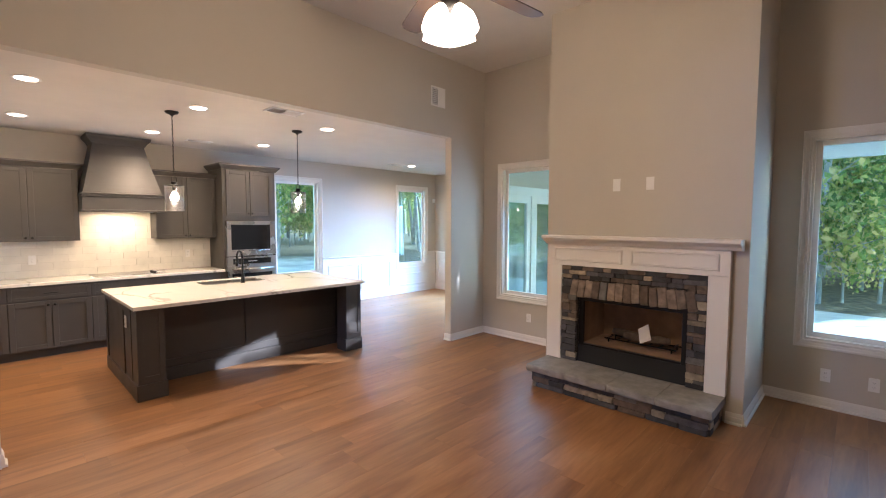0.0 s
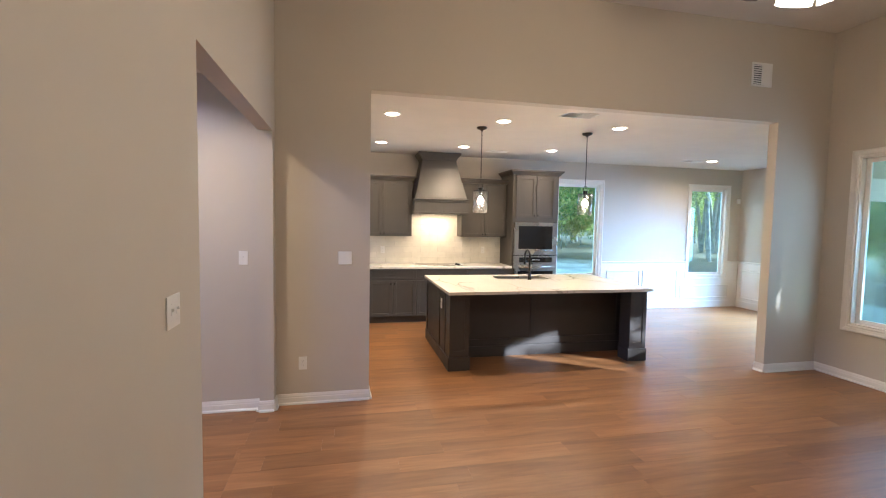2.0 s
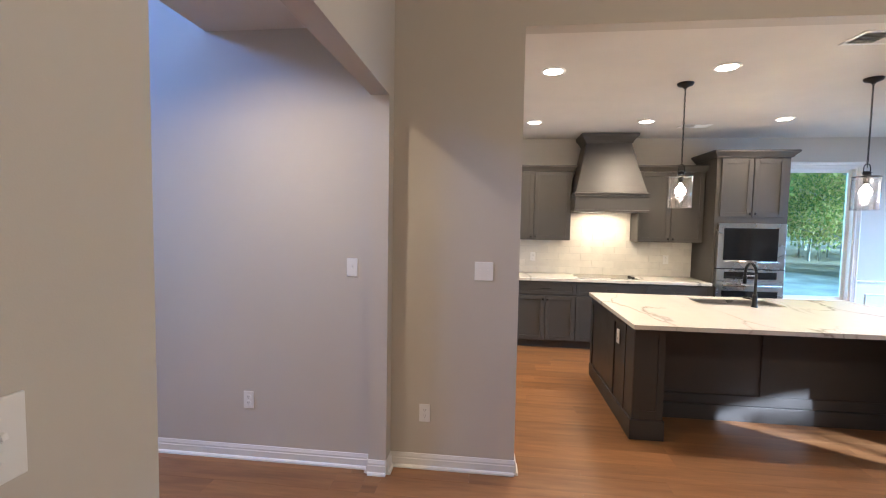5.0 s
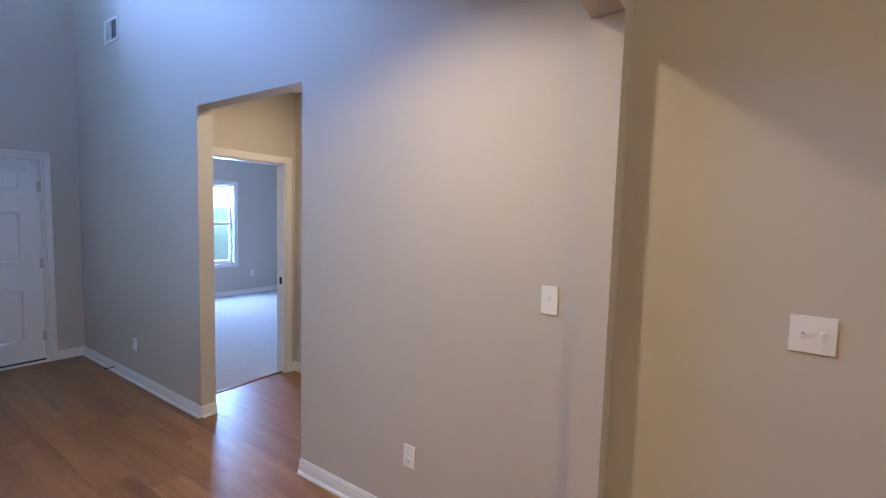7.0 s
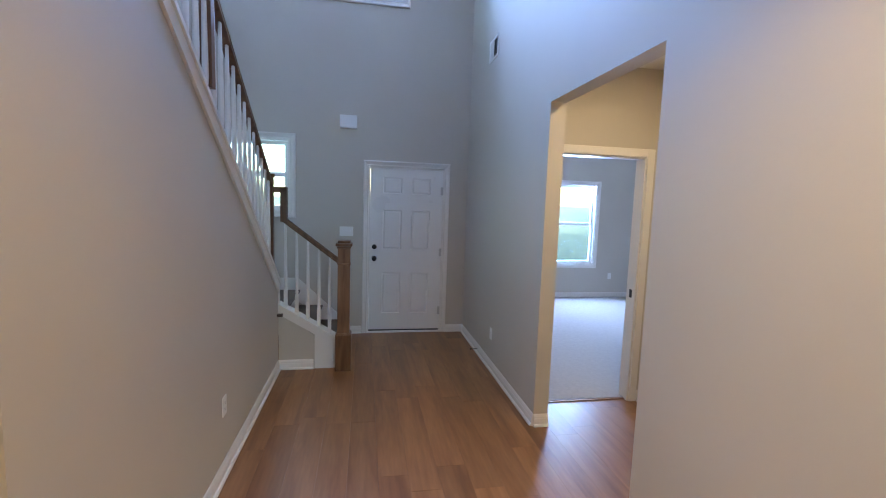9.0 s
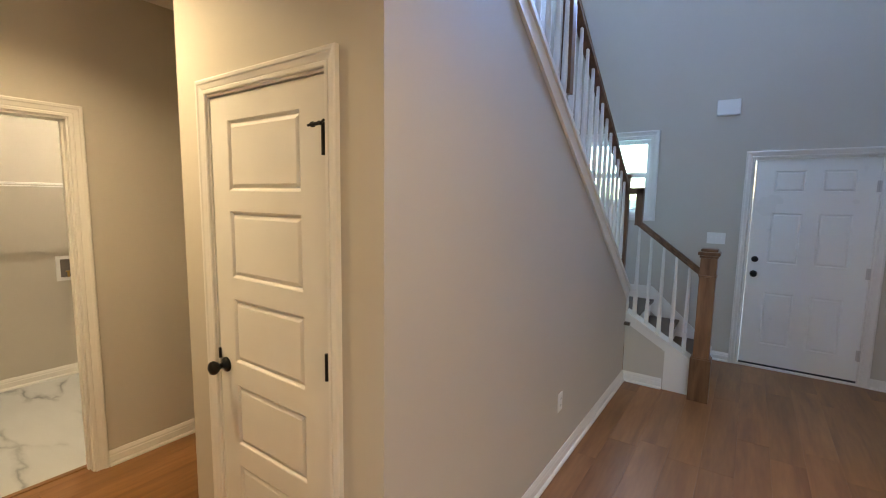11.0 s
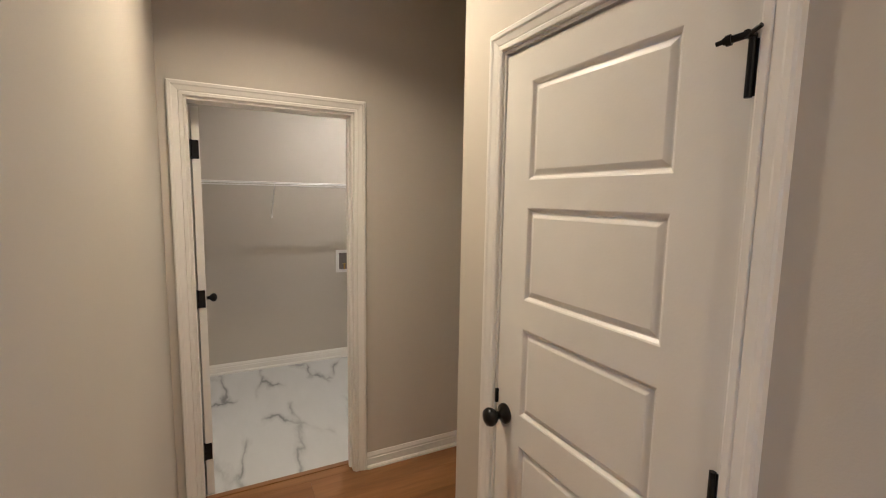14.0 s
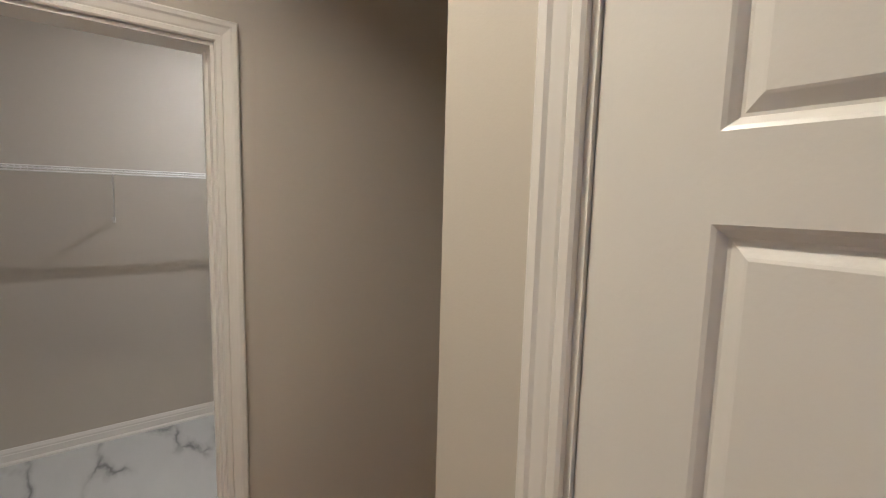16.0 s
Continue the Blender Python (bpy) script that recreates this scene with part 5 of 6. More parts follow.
for y0, y1 in ((4.786, 5.48), (7.22, 8.17)):
    part("backing", bx(8.188, 8.1995, y0, y1, 0.48, 0.90), TRIM, t)
    part("chair_rail", prism(bmesh.new(), [(8.1995 - d, y0, z) for d, z in ((0, 0.885), (0.018, 0.885), (0.02, 0.90), (0.034, 0.915), (0.036, 0.93), (0, 0.935))], (0, y1 - y0, 0)), TRIM, t)
    casing("panel_moulding", y1 - y0 - 0.2, 0.53, facing(8.188, y1 - 0.1, 0.21, "-x"), t, four=True, profile=PIC)
part("base_moulding", bx(8.172, 8.188, 4.786, 8.17, 0.001, 0.13, bevel=0.004), TRIM, t)

# ---- stairs ----
ORIGIN = WING
t = thing("stairs", pose(0, 0, 0), "dark-tread staircase with white risers, turning at a landing", "stairs", kind="structure")
RISE, RUN = 0.185, 0.264
for k, y in enumerate((3.22, 2.955)):
    part("riser", bx(-5.785, -4.66, y - 0.018, y, RISE * k, RISE * (k + 1) - 0.026), TRIM, t)
    part("tread", bx(-5.785, -4.66, y - 0.283, y + 0.028, RISE * (k + 1) - 0.025, RISE * (k + 1), bevel=0.008), TREAD, t)
part("riser", bx(-5.785, -4.66, 2.672, 2.69, 2 * RISE, 3 * RISE - 0.026), TRIM, t)
part("landing", bx(-5.785, -4.60, 1.61, 2.718, 3 * RISE - 0.025, 3 * RISE), TREAD, t)
for k in range(14):
    x, z = -4.59 + RUN * k, 3 * RISE + RISE * k
    if x < -1.6:
        part("riser", bx(x, x + 0.018, 1.61, 2.555, z, z + RISE - 0.026), TRIM, t)
        part("tread", bx(x - 0.028, x + 0.283, 1.61, 2.555, z + RISE - 0.025, z + RISE, bevel=0.008), TREAD, t)
part("wall_skirt", prism(bmesh.new(), [(-5.799, 3.30, 0.002), (-5.799, 3.30, 0.13), (-5.799, 2.69, 0.70), (-5.799, 1.61, 0.70), (-5.799, 1.61, 0.50), (-5.799, 2.60, 0.50), (-5.799, 3.15, 0.002)], (0.013, 0, 0)), TRIM, t)
part("stringer_wall", prism(bmesh.new(), [(-4.657, 2.672, 0.001), (-4.657, 2.672, 0.565), (-4.657, 3.22, 0.185), (-4.657, 3.22, 0.001)], (-0.1, 0, 0)), WALL, t, "greige wall under the lower stringer")
part("stringer_trim", prism(bmesh.new(), [(-4.655, 2.672, 0.55), (-4.655, 2.672, 0.63), (-4.655, 3.225, 0.285), (-4.655, 3.225, 0.002), (-4.655, 3.01, 0.002), (-4.655, 3.01, 0.345)], (0.016, 0, 0)), TRIM, t)
part("stringer_cap", prism(bmesh.new(), [(-4.775, 2.672, 0.63), (-4.775, 2.672, 0.652), (-4.775, 3.225, 0.307), (-4.775, 3.225, 0.285)], (0.145, 0, 0)), TRIM, t)
# sloped cap and face trim of the stair wall
part("wall_cap", prism(bmesh.new(), [(-4.665, 2.70, cap_z(-4.665)), (-4.665, 2.70, cap_z(-4.665) + 0.03), (-1.9, 2.70, cap_z(-1.9) + 0.03), (-1.9, 2.70, cap_z(-1.9))], (0, -0.17, 0)), TRIM, t)
part("wall_cap_trim", prism(bmesh.new(), [(-4.655, 2.671, cap_z(-4.655) - 0.085), (-4.655, 2.671, cap_z(-4.655)), (-1.9, 2.671, cap_z(-1.9)), (-1.9, 2.671, cap_z(-1.9) - 0.085)], (0, 0.016, 0)), TRIM, t)
part("wall_end_trim", bx(-4.668, -4.652, 2.56, 2.686, 0.62, cap_z(-4.66)), TRIM, t)

r = thing("stair_railing", pose(0, 0, 0), "stained oak handrail and newels with white turned balusters", "railing")


def newel(x, y, z0, z1, base, label):
    n = part("newel", bx(x - 0.075, x + 0.075, y - 0.075, y + 0.075, z0, z0 + base, bevel=0.004), OAKX, r, label)
    part("newel_shaft", bx(x - 0.058, x + 0.058, y - 0.058, y + 0.058, z0 + base, z1 - 0.07, bevel=0.004), OAKX, n)
    bm = block(bmesh.new(), x - 0.066, x + 0.066, y - 0.066, y + 0.066, z0 + base - 0.004, z0 + base + 0.014, 0.005)
    part("collar", bm, OAKX, n)
    part("collar", block(bmesh.new(), x - 0.064, x + 0.064, y - 0.064, y + 0.064, z1 - 0.23, z1 - 0.215, 0.004), OAKX, n)
    bm = bmesh.new()
    block(bm, x - 0.066, x + 0.066, y - 0.066, y + 0.066, z1 - 0.075, z1 - 0.0545, 0.006)
    block(bm, x - 0.078, x + 0.078, y - 0.078, y + 0.078, z1 - 0.055, z1 - 0.025, 0.010)
    block(bm, x - 0.060, x + 0.060, y - 0.060, y + 0.060, z1 - 0.026, z1, 0.010)
    part("newel_cap", bm, OAKX, n)
    return n


newel(-4.62, 3.285, 0.0, 1.27, 0.36, "square oak newel post at the stair foot")
bx0 = bx(-4.665, -4.61, 2.575, 2.64, 0.63, 1.84, bevel=0.004)
block(bx0, -4.675, -4.60, 2.565, 2.65, 1.84, 1.87, 0.006)
part("newel", bx0, OAKX, r, "oak corner newel at the landing")
part("newel", bx(-3.05, -2.99, 2.585, 2.645, 2.24, 3.35, bevel=0.004), OAKX, r, "oak newel along the upper flight")
RAILP = [(-0.030, 0.0), (-0.032, 0.018), (-0.026, 0.030), (-0.030, 0.042), (-0.018, 0.058), (0.018, 0.058), (0.030, 0.042), (0.026, 0.030), (0.032, 0.018), (0.030, 0.0)]


def rail_z(x):
    return 1.76 + 0.665 * (x + 4.6)


part("handrail", prism(bmesh.new(), [(-4.62, 2.61 + a, rail_z(-4.62) + b) for a, b in RAILP], (3.0, 0, 0.665 * 3.0)), OAKX, r)
part("handrail", prism(bmesh.new(), [(-4.62 + a, 3.23, 1.045 + b) for a, b in RAILP], (0, -0.50, 0.385)), OAKX, r)
bm = block(bmesh.new(), -4.652, -4.588, 2.705, 2.765, 1.43, 1.75, 0.008)
block(bm, -4.652, -4.588, 2.64, 2.765, 1.70, 1.755, 0.008)
part("gooseneck", bm, OAKX, r, "oak gooseneck fitting")


def baluster(h):
    """A white baluster of height h: square foot, turned collar and a tapered round upper part."""
    bm = block(bmesh.new(), -0.016, 0.016, -0.016, 0.016, 0, 0.17)
    lathe(bm, [(0.013, 0.17), (0.018, 0.18), (0.012, 0.192), (0.018, 0.204), (0.013, 0.215), (0.016, 0.25), (0.017, 0.30), (0.013, h * 0.7), (0.010, h)], 10)
    return bm


for k in range(5):
    y = 2.735 + 0.103 * k
    z0 = 0.652 - (y - 2.672) * 0.624
    z1 = 1.045 + (3.23 - y) * 0.77
    part("baluster", baluster(z1 - z0 + 0.03), TRIM, r, "white turned baluster", place=pose(-4.69, y, z0))
for k in range(21):
    x = -4.54 + 0.13 * k
    z0 = cap_z(x) + 0.02
    ob = part("baluster", baluster(rail_z(x) - z0 + 0.03), TRIM, r, "white turned baluster", place=pose(x, 2.615, z0))

# ---- laundry room ----
t = thing("wire_shelf", pose(0, 0, 0), "white coated wire shelf with angled braces", "shelf")
SHX0, SHX1, SHZ = -2.298, HX - 0.002, 1.708
bm = bmesh.new()
for y, z in ((-1.405, SHZ), (-1.10, SHZ), (-1.10, SHZ - 0.025), (-1.30, SHZ - 0.006)):
    rod(bm, (SHX0, y, z), (SHX1, y, z), 0.0045, 8)
part("shelf_rail", bm, PLATE, t)
bm = bmesh.new()
x = SHX0 + 0.012
while x < SHX1:
    block(bm, x - 0.0014, x + 0.0014, -1.405, -1.097, SHZ + 0.002, SHZ + 0.0048)
    block(bm, x - 0.0014, x + 0.0014, -1.0985, -1.0957, SHZ - 0.026, SHZ + 0.0045)
    x += 0.0254
tagged(part("shelf_wires", bm, PLATE, t), kind="stuff")
for x in (-1.085, -1.83):
    lo, hi = Vector((x, -1.402, 1.415)), Vector((x, -1.110, SHZ - 0.022))
    bm = bmesh.new()
    slant = Matrix.Translation((lo + hi) / 2) @ Matrix.Rotation(-math.atan2(hi.y - lo.y, hi.z - lo.z), 4, "X")
    bmesh.ops.create_cube(bm, size=1.0, matrix=slant @ Matrix.Diagonal((0.006, 0.018, (hi - lo).length, 1)))
    block(bm, x - 0.008, x + 0.008, -1.4095, -1.395, 1.395, 1.43, 0.002)
    part("shelf_brace", bm, PLATE, t)
t = thing("washer_outlet_box", facing(-1.79, -1.41, 0.972, "+y"), "white recessed washer valve box in the wall", "valve box")
bm = bmesh.new()
for a in ((-0.13, -0.10, -0.11, 0.11), (0.10, 0.13, -0.11, 0.11), (-0.10, 0.10, -0.11, -0.08), (-0.10, 0.10, 0.08, 0.11)):
    block(bm, *a, 0, 0.012, 0.003)
part("flange", bm, PLATE, t)
# flat sheet; the shade inside the box is put into its dark colour
part("recess", bx(-0.10, 0.10, -0.08, 0.08, 0.0005, 0.002), mat("box_recess_shade", (0.14, 0.12, 0.105), 0.5, bump=0), t)
for x in (-0.05, 0.05):
    bm = rod(bmesh.new(), (x, -0.078, 0.02), (x, -0.03, 0.02), 0.008, 10)
    block(bm, x - 0.018, x + 0.018, -0.03, -0.022, 0.010, 0.03, 0.002)
    part("valve", bm, mat("brass", (0.45, 0.30, 0.10), 0.3, 1.0, bump=0) if x < 0 else MATS["brass"], t, "small brass valve")

# ---- porch and outdoors ----
ORIGIN = Matrix()
sheet("porch_floor", 5.80, 11.5, -3.0, 4.675, -0.12, -0.03, CONC, "concrete porch floor", "floor")
sheet("porch_ceiling", 5.80, 11.4, -3.0, 4.675, 3.05, 3.15, PORCHP, "white porch ceiling", "ceiling")
sheet("porch_beam", 11.2, 11.4, -3.0, 4.675, 2.82, 3.05, PORCHP, "white porch beam", "trim")
for y in (4.5, -2.9):
    t = thing("porch_post", pose(11.3, y, -0.03), "square white porch post", "post", "porch posts")
    part("shaft", bx(-0.075, 0.075, -0.075, 0.075, 0.0, 2.90, bevel=0.005), PORCHP, t)
    part("base_trim", bx(-0.095, 0.095, -0.095, 0.095, 0.0, 0.16, bevel=0.008), PORCHP, t)
    part("cap_trim", bx(-0.095, 0.095, -0.095, 0.095, 2.76, 2.90, bevel=0.008), PORCHP, t)
t = thing("porch_light", pose(7.2, 4.1, 3.05), "lit recessed porch ceiling light", "ceiling light")
part("trim_ring", lathe(bmesh.new(), [(0.095, 0.0), (0.09, -0.008), (0.07, -0.004)], 24), PLATE, t)
part("lens", lathe(bmesh.new(), [(0.069, -0.002), (0.05, -0.010), (0.005, -0.012)], 24), LENS, t)
# screened end of the porch: white door frame and glazed panels
t = thing("porch_door", facing(6.0, 4.66, -0.03, "-y"), "white framed porch door with tall glass panels", "door")
bm = bmesh.new()
for a in ((0.0, 0.10, 0, 2.1), (0.72, 0.82, 0, 2.1), (0.86, 1.02, 0, 2.1), (1.70, 1.84, 0, 2.1), (0.0, 1.84, 2.1, 2.24), (0.10, 0.72, 0, 0.24), (0.10, 0.72, 1.98, 2.1), (1.02, 1.70, 0, 0.24), (1.02, 1.70, 1.98, 2.1)):
    block(bm, a[0], a[1], a[2], a[3], 0, 0.05, 0.004)
part("door_frame", bm, PLATE, t)
part("glass_panel", bx(0.10, 0.72, 0.24, 1.98, 0.015, 0.022), PORCHG, t)
part("glass_panel", bx(1.02, 1.70, 0.24, 1.98, 0.015, 0.022), PORCHG, t)

bm = bmesh.new()
bmesh.ops.create_grid(bm, x_segments=70, y_segments=70, size=1)
for v in bm.verts:
    u = v.co.xy
    v.co.x = 4 + math.copysign(abs(u.x) ** 2.2 * 900, u.x)
    v.co.y = 6 + math.copysign(abs(u.y) ** 2.2 * 900, u.y)
    dist = max(abs(v.co.x - 1.0) - 11, abs(v.co.y - 4) - 8, 0)
    v.co.z = -0.30 + min(dist, 60) * 0.035 + (0.25 * noise.noise(v.co * 0.12) if dist else 0)
part("ground", bm, GROUND, label="pale bare ground, sunlight put into its colour, with fallen leaves", category="ground", kind="structure", smooth=True)


def tree(name, h, seed, leaves, spread, label, bare=1):
    """A forked trunk with limbs and a crown of small separate leaves in clumps."""
    rg = random.Random(seed)
    t = thing(name, pose(0, 0, 0), label, "tree", "woods")
    bm = bmesh.new()
    tips = []

    def limb(p, way, length, r, depth):
        steps = 5
        for s in range(steps):
            q = p + way * length / steps
            r2 = r * (0.86 if depth else 0.88)
            tube(bm, r, r2, (q - p).length * 1.04, Matrix.Translation((p + q) / 2) @ (q - p).to_track_quat("Z", "Y").to_matrix().to_4x4(), 8 if depth == 0 else 5)
            p, r = q, r2
            way = (way + Vector((rg.uniform(-0.12, 0.12), rg.uniform(-0.12, 0.12), rg.uniform(-0.03, 0.08)))).normalized()
            if depth < 2 and (s >= bare or depth):
                for _ in range(2 if depth == 0 else 1):
                    a = rg.uniform(0, 6.283)
                    side = Vector((math.cos(a), math.sin(a), rg.uniform(0.15, 0.7))).normalized()
                    limb(p, side, length * rg.uniform(0.25, 0.42) * spread, r * 0.5, depth + 1)
            if depth >= 1:
                tips.append(p.copy())
        tips.append(p)

    limb(Vector((0, 0, -0.3)), Vector((rg.uniform(-0.06, 0.06), rg.uniform(-0.06, 0.06), 1)).normalized(), h, h * (0.014 if bare == 1 else 0.0075), 0)
    part("trunk", bm, BARK, t, "pale gray trunk and limbs")
    verts, faces = [], []
    for k in range(leaves):
        c = rg.choice(tips) + Vector((rg.gauss(0, 0.38), rg.gauss(0, 0.38), rg.gauss(0, 0.28)))
        e = Euler((rg.uniform(0, 6.28), rg.uniform(0, 6.28), rg.uniform(0, 6.28))).to_matrix()
        s = rg.uniform(0.04, 0.09)
        b = len(verts)
        verts += [c + e @ Vector(q) * s for q in ((-1, 0, 0), (0, -0.55, 0.12), (1, 0, 0), (0, 0.55, 0.12))]
        faces.append((b, b + 1, b + 2, b + 3))
    me = bpy.data.meshes.new("crown")
    me.from_pydata(verts, [], faces)
    me.materials.append(LEAF)
    cr = new("crown", me)
    cr.parent = t
    tagged(cr, "green, yellow and orange autumn leaves")
    return t


def ground_z(x, y):
    dist = max(abs(x - 1.0) - 11, abs(y - 4) - 8, 0)
    return -0.30 + min(dist, 60) * 0.035


kinds = [tree("tree", 11.0, 3, 6000, 1.0, "tall slim tree with autumn leaves"), tree("tree", 8.0, 8, 6500, 1.25, "broad young tree with autumn leaves"), tree("tree", 3.2, 21, 3000, 1.7, "low understory tree with yellow leaves"), tree("tree", 16.0, 31, 5000, 0.8, "tall bare-stemmed tree with a high crown", 3)]
rg = random.Random(11)
for k in range(4):
    kinds[k].matrix_basis = pose(29 + 4 * k, 33 + 2 * k, ground_z(29 + 4 * k, 33 + 2 * k))


def sunway(x, y):
    """How far a place lies off the sun's way to the windows, in metres; below 0 on its south side."""
    return ((y - 5.2) * SUN.x - (x - 6.9) * SUN.y) / math.hypot(SUN.x, SUN.y)


def plant(k, x, y, size):
    copy_thing(kinds[k], pose(x, y, ground_z(x, y), 0, 0, rg.uniform(0, 360)) @ Matrix.Scale(size, 4))


for k in range(105):
    if k < 50:
        x, y = rg.uniform(-2, 26), 15.5 + rg.random() ** 1.3 * 24
    else:
        x, y = 15.5 + rg.random() ** 1.3 * 24, rg.uniform(-16, 14)
    kk = rg.choice((0, 0, 1, 2, 3, 3))
    if y > 14 and y < 21 and -0.5 < x - y < 3.5:
        y += 8
    off = sunway(x, y) + 1.8
    size = rg.uniform(0.8, 1.25)
    if x > 10 and y < 12 and abs(off) < 5.0:
        kk = 3 if x < 28 else 2
        if off > 1.6 and x > 17:
            kk = rg.choice((1, 1, 2, 3))
    if kk == 2 and y < 12 and abs(off) < 1.8:
        size = 0.55
    plant(kk, x, y, size)
# unseen trees, added to keep the sun off the great room floor
for x, y in ((13.5, -6.9), (15.0, -8.1), (16.5, -8.8), (19.0, -10.8), (14.0, -9.6), (16.0, -10.9), (18.0, -12.2), (20.0, -13.6), (15.0, -11.0)):
    plant(1, x, y, 1.0)
# south of y = -4: more unseen sun blockers; the rest fill the window views
for k, x, y, size in ((1, 13.4, -5.5, 0.75), (1, 16.5, -7.4, 0.85), (1, 14.6, -6.6, 0.8), (1, 12.6, -4.5, 0.7), (2, 14.2, 0.9, 0.65), (1, 17.5, -1.0, 0.7), (2, 15.6, 2.0, 0.7), (1, 24.0, 1.5, 0.8), (1, 14.2, -5.4, 0.8), (1, 15.4, -5.7, 0.9), (1, 17.2, -6.6, 0.95),
                      (3, 14.0, 1.5, 0.7), (2, 13.8, 1.3, 1.2), (2, 14.6, 0.3, 1.0), (2, 15.5, 1.9, 1.25), (2, 16.5, 0.6, 1.2), (2, 17.6, -0.5, 1.1), (1, 18.6, 1.5, 0.85), (1, 20.0, 0.2, 0.85), (1, 21.5, 2.3, 0.9), (1, 22.0, -1.3, 0.8), (1, 24.0, 0.9, 0.9), (1, 26.5, -0.8, 0.9), (0, 17.2, 2.8, 0.9), (0, 25.0, 2.0, 0.9)):
    plant(k, x, y, size)
for k in range(18):
    x, y = rg.uniform(16, 30), rg.uniform(-7, 6.5)
    plant(2, x, y, 0.5 if abs(sunway(x, y) + 1.8) < 1.8 else rg.uniform(0.7, 1.0))
for k in range(16):
    plant(2, rg.uniform(4, 18), rg.uniform(19, 30), rg.uniform(0.8, 1.2))


def glowing_far_woods():
    """Distant woods: upright streaks of trunks and mottled leaves, daylit gaps painted pale, with a soft added glow."""
    m = bpy.data.materials.new("glowing_far_woods")
    m.use_nodes = True
    n, l = m.node_tree.nodes, m.node_tree.links
    b = n["Principled BSDF"]
    geo, mp = n.new("ShaderNodeNewGeometry"), n.new("ShaderNodeMapping")
    mp.inputs["Scale"].default_value = (1.0, 1.0, 0.12)
    l.new(geo.outputs["Position"], mp.inputs["Vector"])
    trunks, clumps = n.new("ShaderNodeTexNoise"), n.new("ShaderNodeTexNoise")
    trunks.inputs["Scale"].default_value, trunks.inputs["Detail"].default_value = 0.9, 5
    clumps.inputs["Scale"].default_value, clumps.inputs["Detail"].default_value = 0.55, 8
    l.new(mp.outputs[0], trunks.inputs["Vector"])
    l.new(geo.outputs["Position"], clumps.inputs["Vector"])
    mx = n.new("ShaderNodeMath")
    mx.operation = "MULTIPLY_ADD"
    mx.inputs[1].default_value = 0.4
    half = n.new("ShaderNodeMath")
    half.operation = "MULTIPLY"
    half.inputs[1].default_value = 0.6
    l.new(clumps.outputs["Fac"], half.inputs[0])
    l.new(trunks.outputs["Fac"], mx.inputs[0])
    l.new(half.outputs[0], mx.inputs[2])
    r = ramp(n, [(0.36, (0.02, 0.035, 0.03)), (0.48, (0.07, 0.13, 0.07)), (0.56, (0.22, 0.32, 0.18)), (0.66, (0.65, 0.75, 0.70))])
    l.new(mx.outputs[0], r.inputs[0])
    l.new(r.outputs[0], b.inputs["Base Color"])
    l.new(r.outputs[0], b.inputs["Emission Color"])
    # emission stands in for daylight on the distant trees
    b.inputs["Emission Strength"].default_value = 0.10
    b.inputs["Roughness"].default_value = 0.9
    return m


for k in range(34):
    y = 21 + 16 * rg.random()
    plant(rg.choice((2, 2, 1, 0, 3)), (1.02 if k % 2 else 0.59) * (y - 1.0) + rg.uniform(-3.2, 3.2), y, rg.uniform(0.75, 1.2))
WOODS = glowing_far_woods()
part("backdrop", bx(-60, 110, 75, 75.2, -2, 14), WOODS, label="far woods with daylight painted in, softly glowing", category="backdrop", kind="structure")
part("backdrop", bx(85, 85.2, -90, 75, -2, 14), WOODS, label="far woods with daylight painted in, softly glowing", category="backdrop", kind="structure")

# ---- pieces of the setting ----
# splashback tiles
bm = block(bmesh.new(), -0.5, 0.5, -0.5, 0.5, -0.5, 0.5)
bmesh.ops.bevel(bm, geom=[e for e in bm.edges if all(v.co.y < 0 for v in e.verts)], offset=0.02, segments=1, affect="EDGES")
bmesh.ops.recalc_face_normals(bm, faces=bm.faces)
tile_me = bpy.data.meshes.new("tile")
bm.to_mesh(tile_me)
bm.free()
tile_me.materials.append(TILE)
back_wall = bpy.data.objects["wall_tile_backing"]
rg = random.Random(2)
row, z = 0, 0.914
while z < 1.75:
    x = 0.40 - (0.15 if row % 2 else 0.0)
    top = 1.758
    while x < 3.05:
        a, b = max(x, 0.40), min(x + 0.30, 3.049)
        lo, hi = z, min(z + 0.094, top)
        inside = hi <= 1.386 or (a >= 1.38 and b <= 2.27)
        if not inside and hi > 1.386:
            a, b = max(a, 1.401), min(b, 2.244)
        if b - a > 0.02 and hi - lo > 0.01:
            ob = new("tile", tile_me)
            ob.parent = back_wall
            ob.matrix_basis = pose((a + b) / 2, 8.1845 + rg.uniform(-0.0006, 0.0006), (lo + hi) / 2, rg.uniform(-0.25, 0.25), 0, rg.uniform(-0.1, 0.1)) @ Matrix.Diagonal((b - a - 0.003, 0.008, hi - lo - 0.003, 1))
        x += 0.30
    z += 0.094
    row += 1

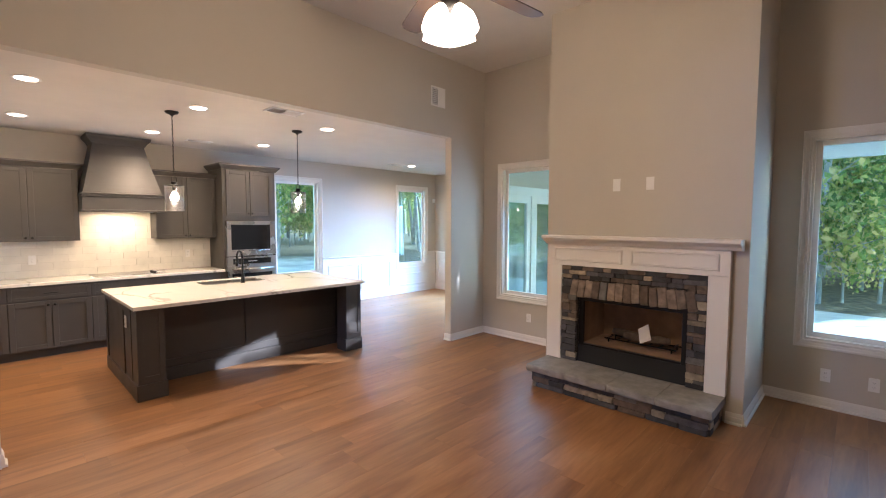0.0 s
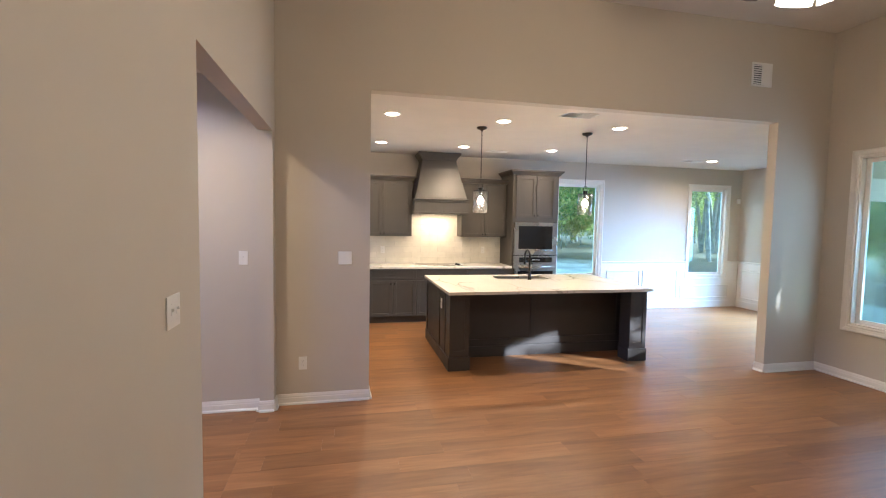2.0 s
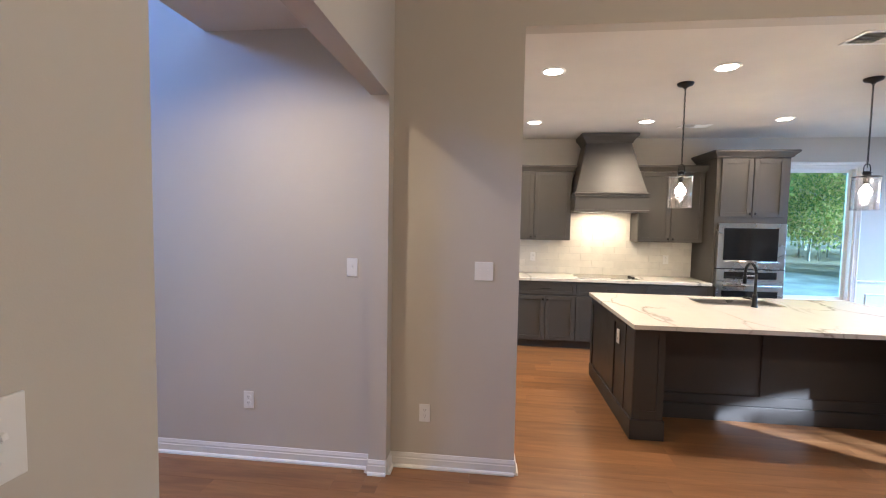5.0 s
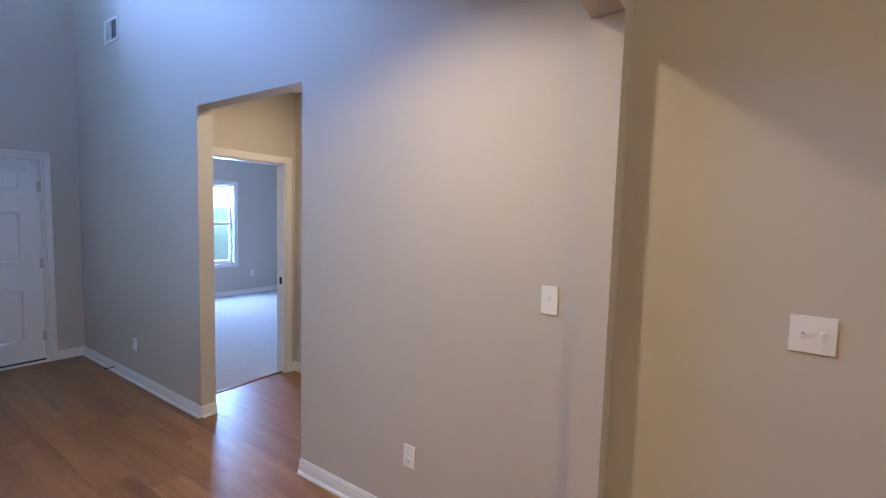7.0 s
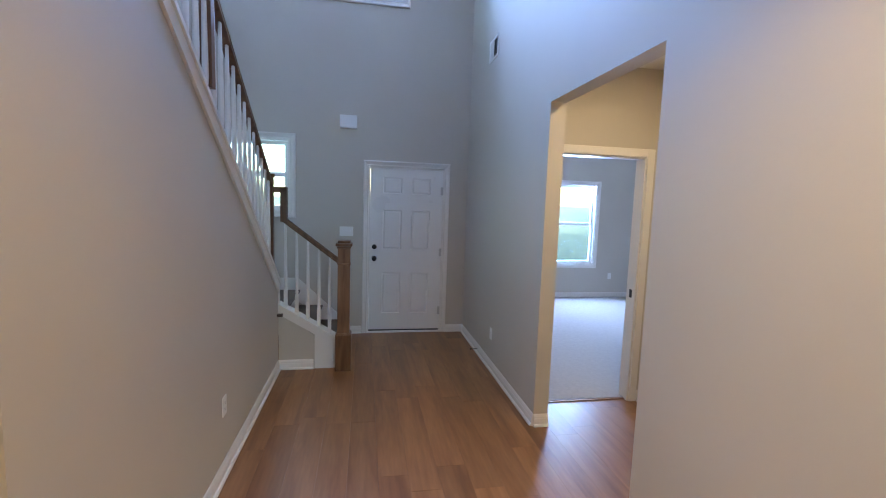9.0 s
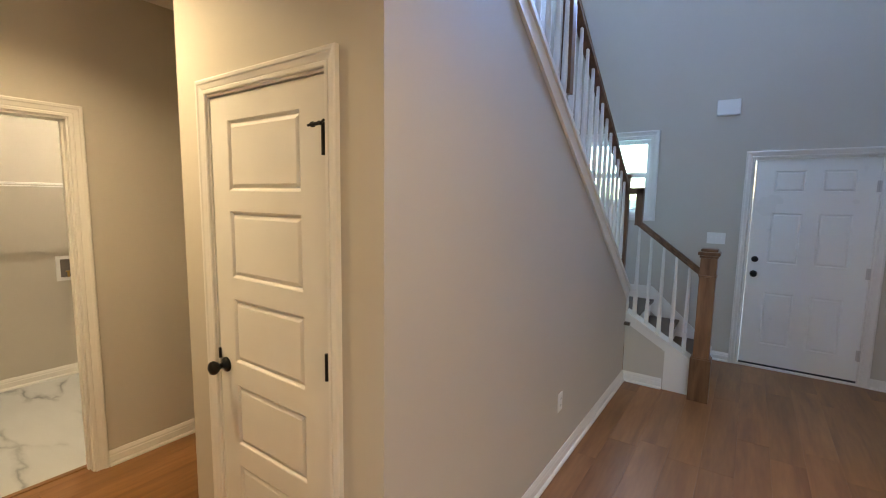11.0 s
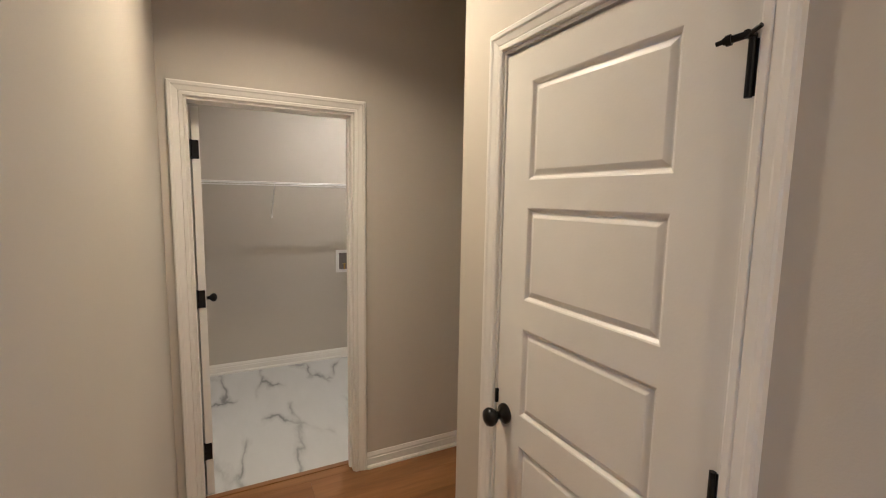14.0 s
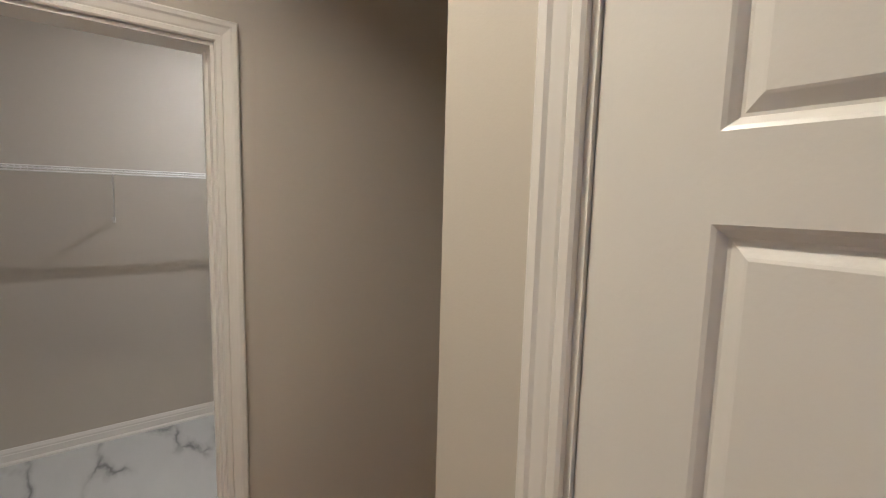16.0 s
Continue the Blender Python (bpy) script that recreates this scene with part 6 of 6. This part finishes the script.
# floor planks
floor = tagged(part("floor", bx(-5.73, 8.2, -1.65, 8.2, -0.054, -0.010), mat("floor_underlay", (0.13, 0.06, 0.026), 0.8, bump=0)), "warm brown wood plank floor", "floor", kind="structure")
bm = block(bmesh.new(), -0.5, 0.5, -0.5, 0.5, -0.5, 0.5)
for v in bm.verts:
    if v.co.z > 0:
        v.co.x *= 0.9998
        v.co.y *= 0.9985
bmesh.ops.recalc_face_normals(bm, faces=bm.faces)
plank_me = bpy.data.meshes.new("plank")
bm.to_mesh(plank_me)
bm.free()
plank_me.materials.append(PLANK)
PW, PL = 0.183, 1.22
rg = random.Random(4)
AREAS = [(-5.73, WX0, 2.42, 4.615), (-2.68, WX0, 0.263, 2.42), (-3.63, -1.83, 4.615, 5.73), (WX0, 5.66, -1.65, 4.785), (0.0, 8.2, 4.785, 8.2)]
made = 0
rest_v, rest_f = [], []
for x0, x1, y0, y1 in AREAS:
    y = math.floor((y0 + 0.40) / PW) * PW - 0.40
    while y < y1 - 0.002:
        lo, hi = max(y, y0), min(y + PW, y1)
        x = x0 - rg.uniform(0.05, PL - 0.05)
        while x < x1 - 0.002:
            a, b = max(x, x0), min(x + PL, x1)
            x += PL
            if hi - lo < 0.012 or b - a < 0.012:
                continue
            ox = rg.uniform(-0.0003, 0.0003)
            near = (a + b) / 2 < 4.6 and (lo + hi) / 2 < 5.7
            if near and made < 300:
                ob = new("plank", plank_me)
                ob.parent = floor
                ob.matrix_basis = pose((a + b) / 2, (lo + hi) / 2, -0.005 + ox) @ Matrix.Diagonal((b - a - 0.0004, hi - lo - 0.0004, 0.010, 1))
                made += 1
            else:
                k = len(rest_v)
                q = 0.0003
                rest_v += [(a + q, lo + q, ox), (b - q, lo + q, ox), (b - q, hi - q, ox), (a + q, hi - q, ox), (a + q, lo + q, -0.009), (b - q, lo + q, -0.009), (b - q, hi - q, -0.009), (a + q, hi - q, -0.009)]
                rest_f += [(k, k + 1, k + 2, k + 3), (k, k + 4, k + 5, k + 1), (k + 1, k + 5, k + 6, k + 2), (k + 2, k + 6, k + 7, k + 3), (k + 3, k + 7, k + 4, k)]
        y += PW
me = bpy.data.meshes.new("planks")
me.from_pydata(rest_v, [], rest_f)
me.materials.append(PLANK)
ob = new("planks", me)
ob.parent = floor
tagged(ob, kind="stuff")
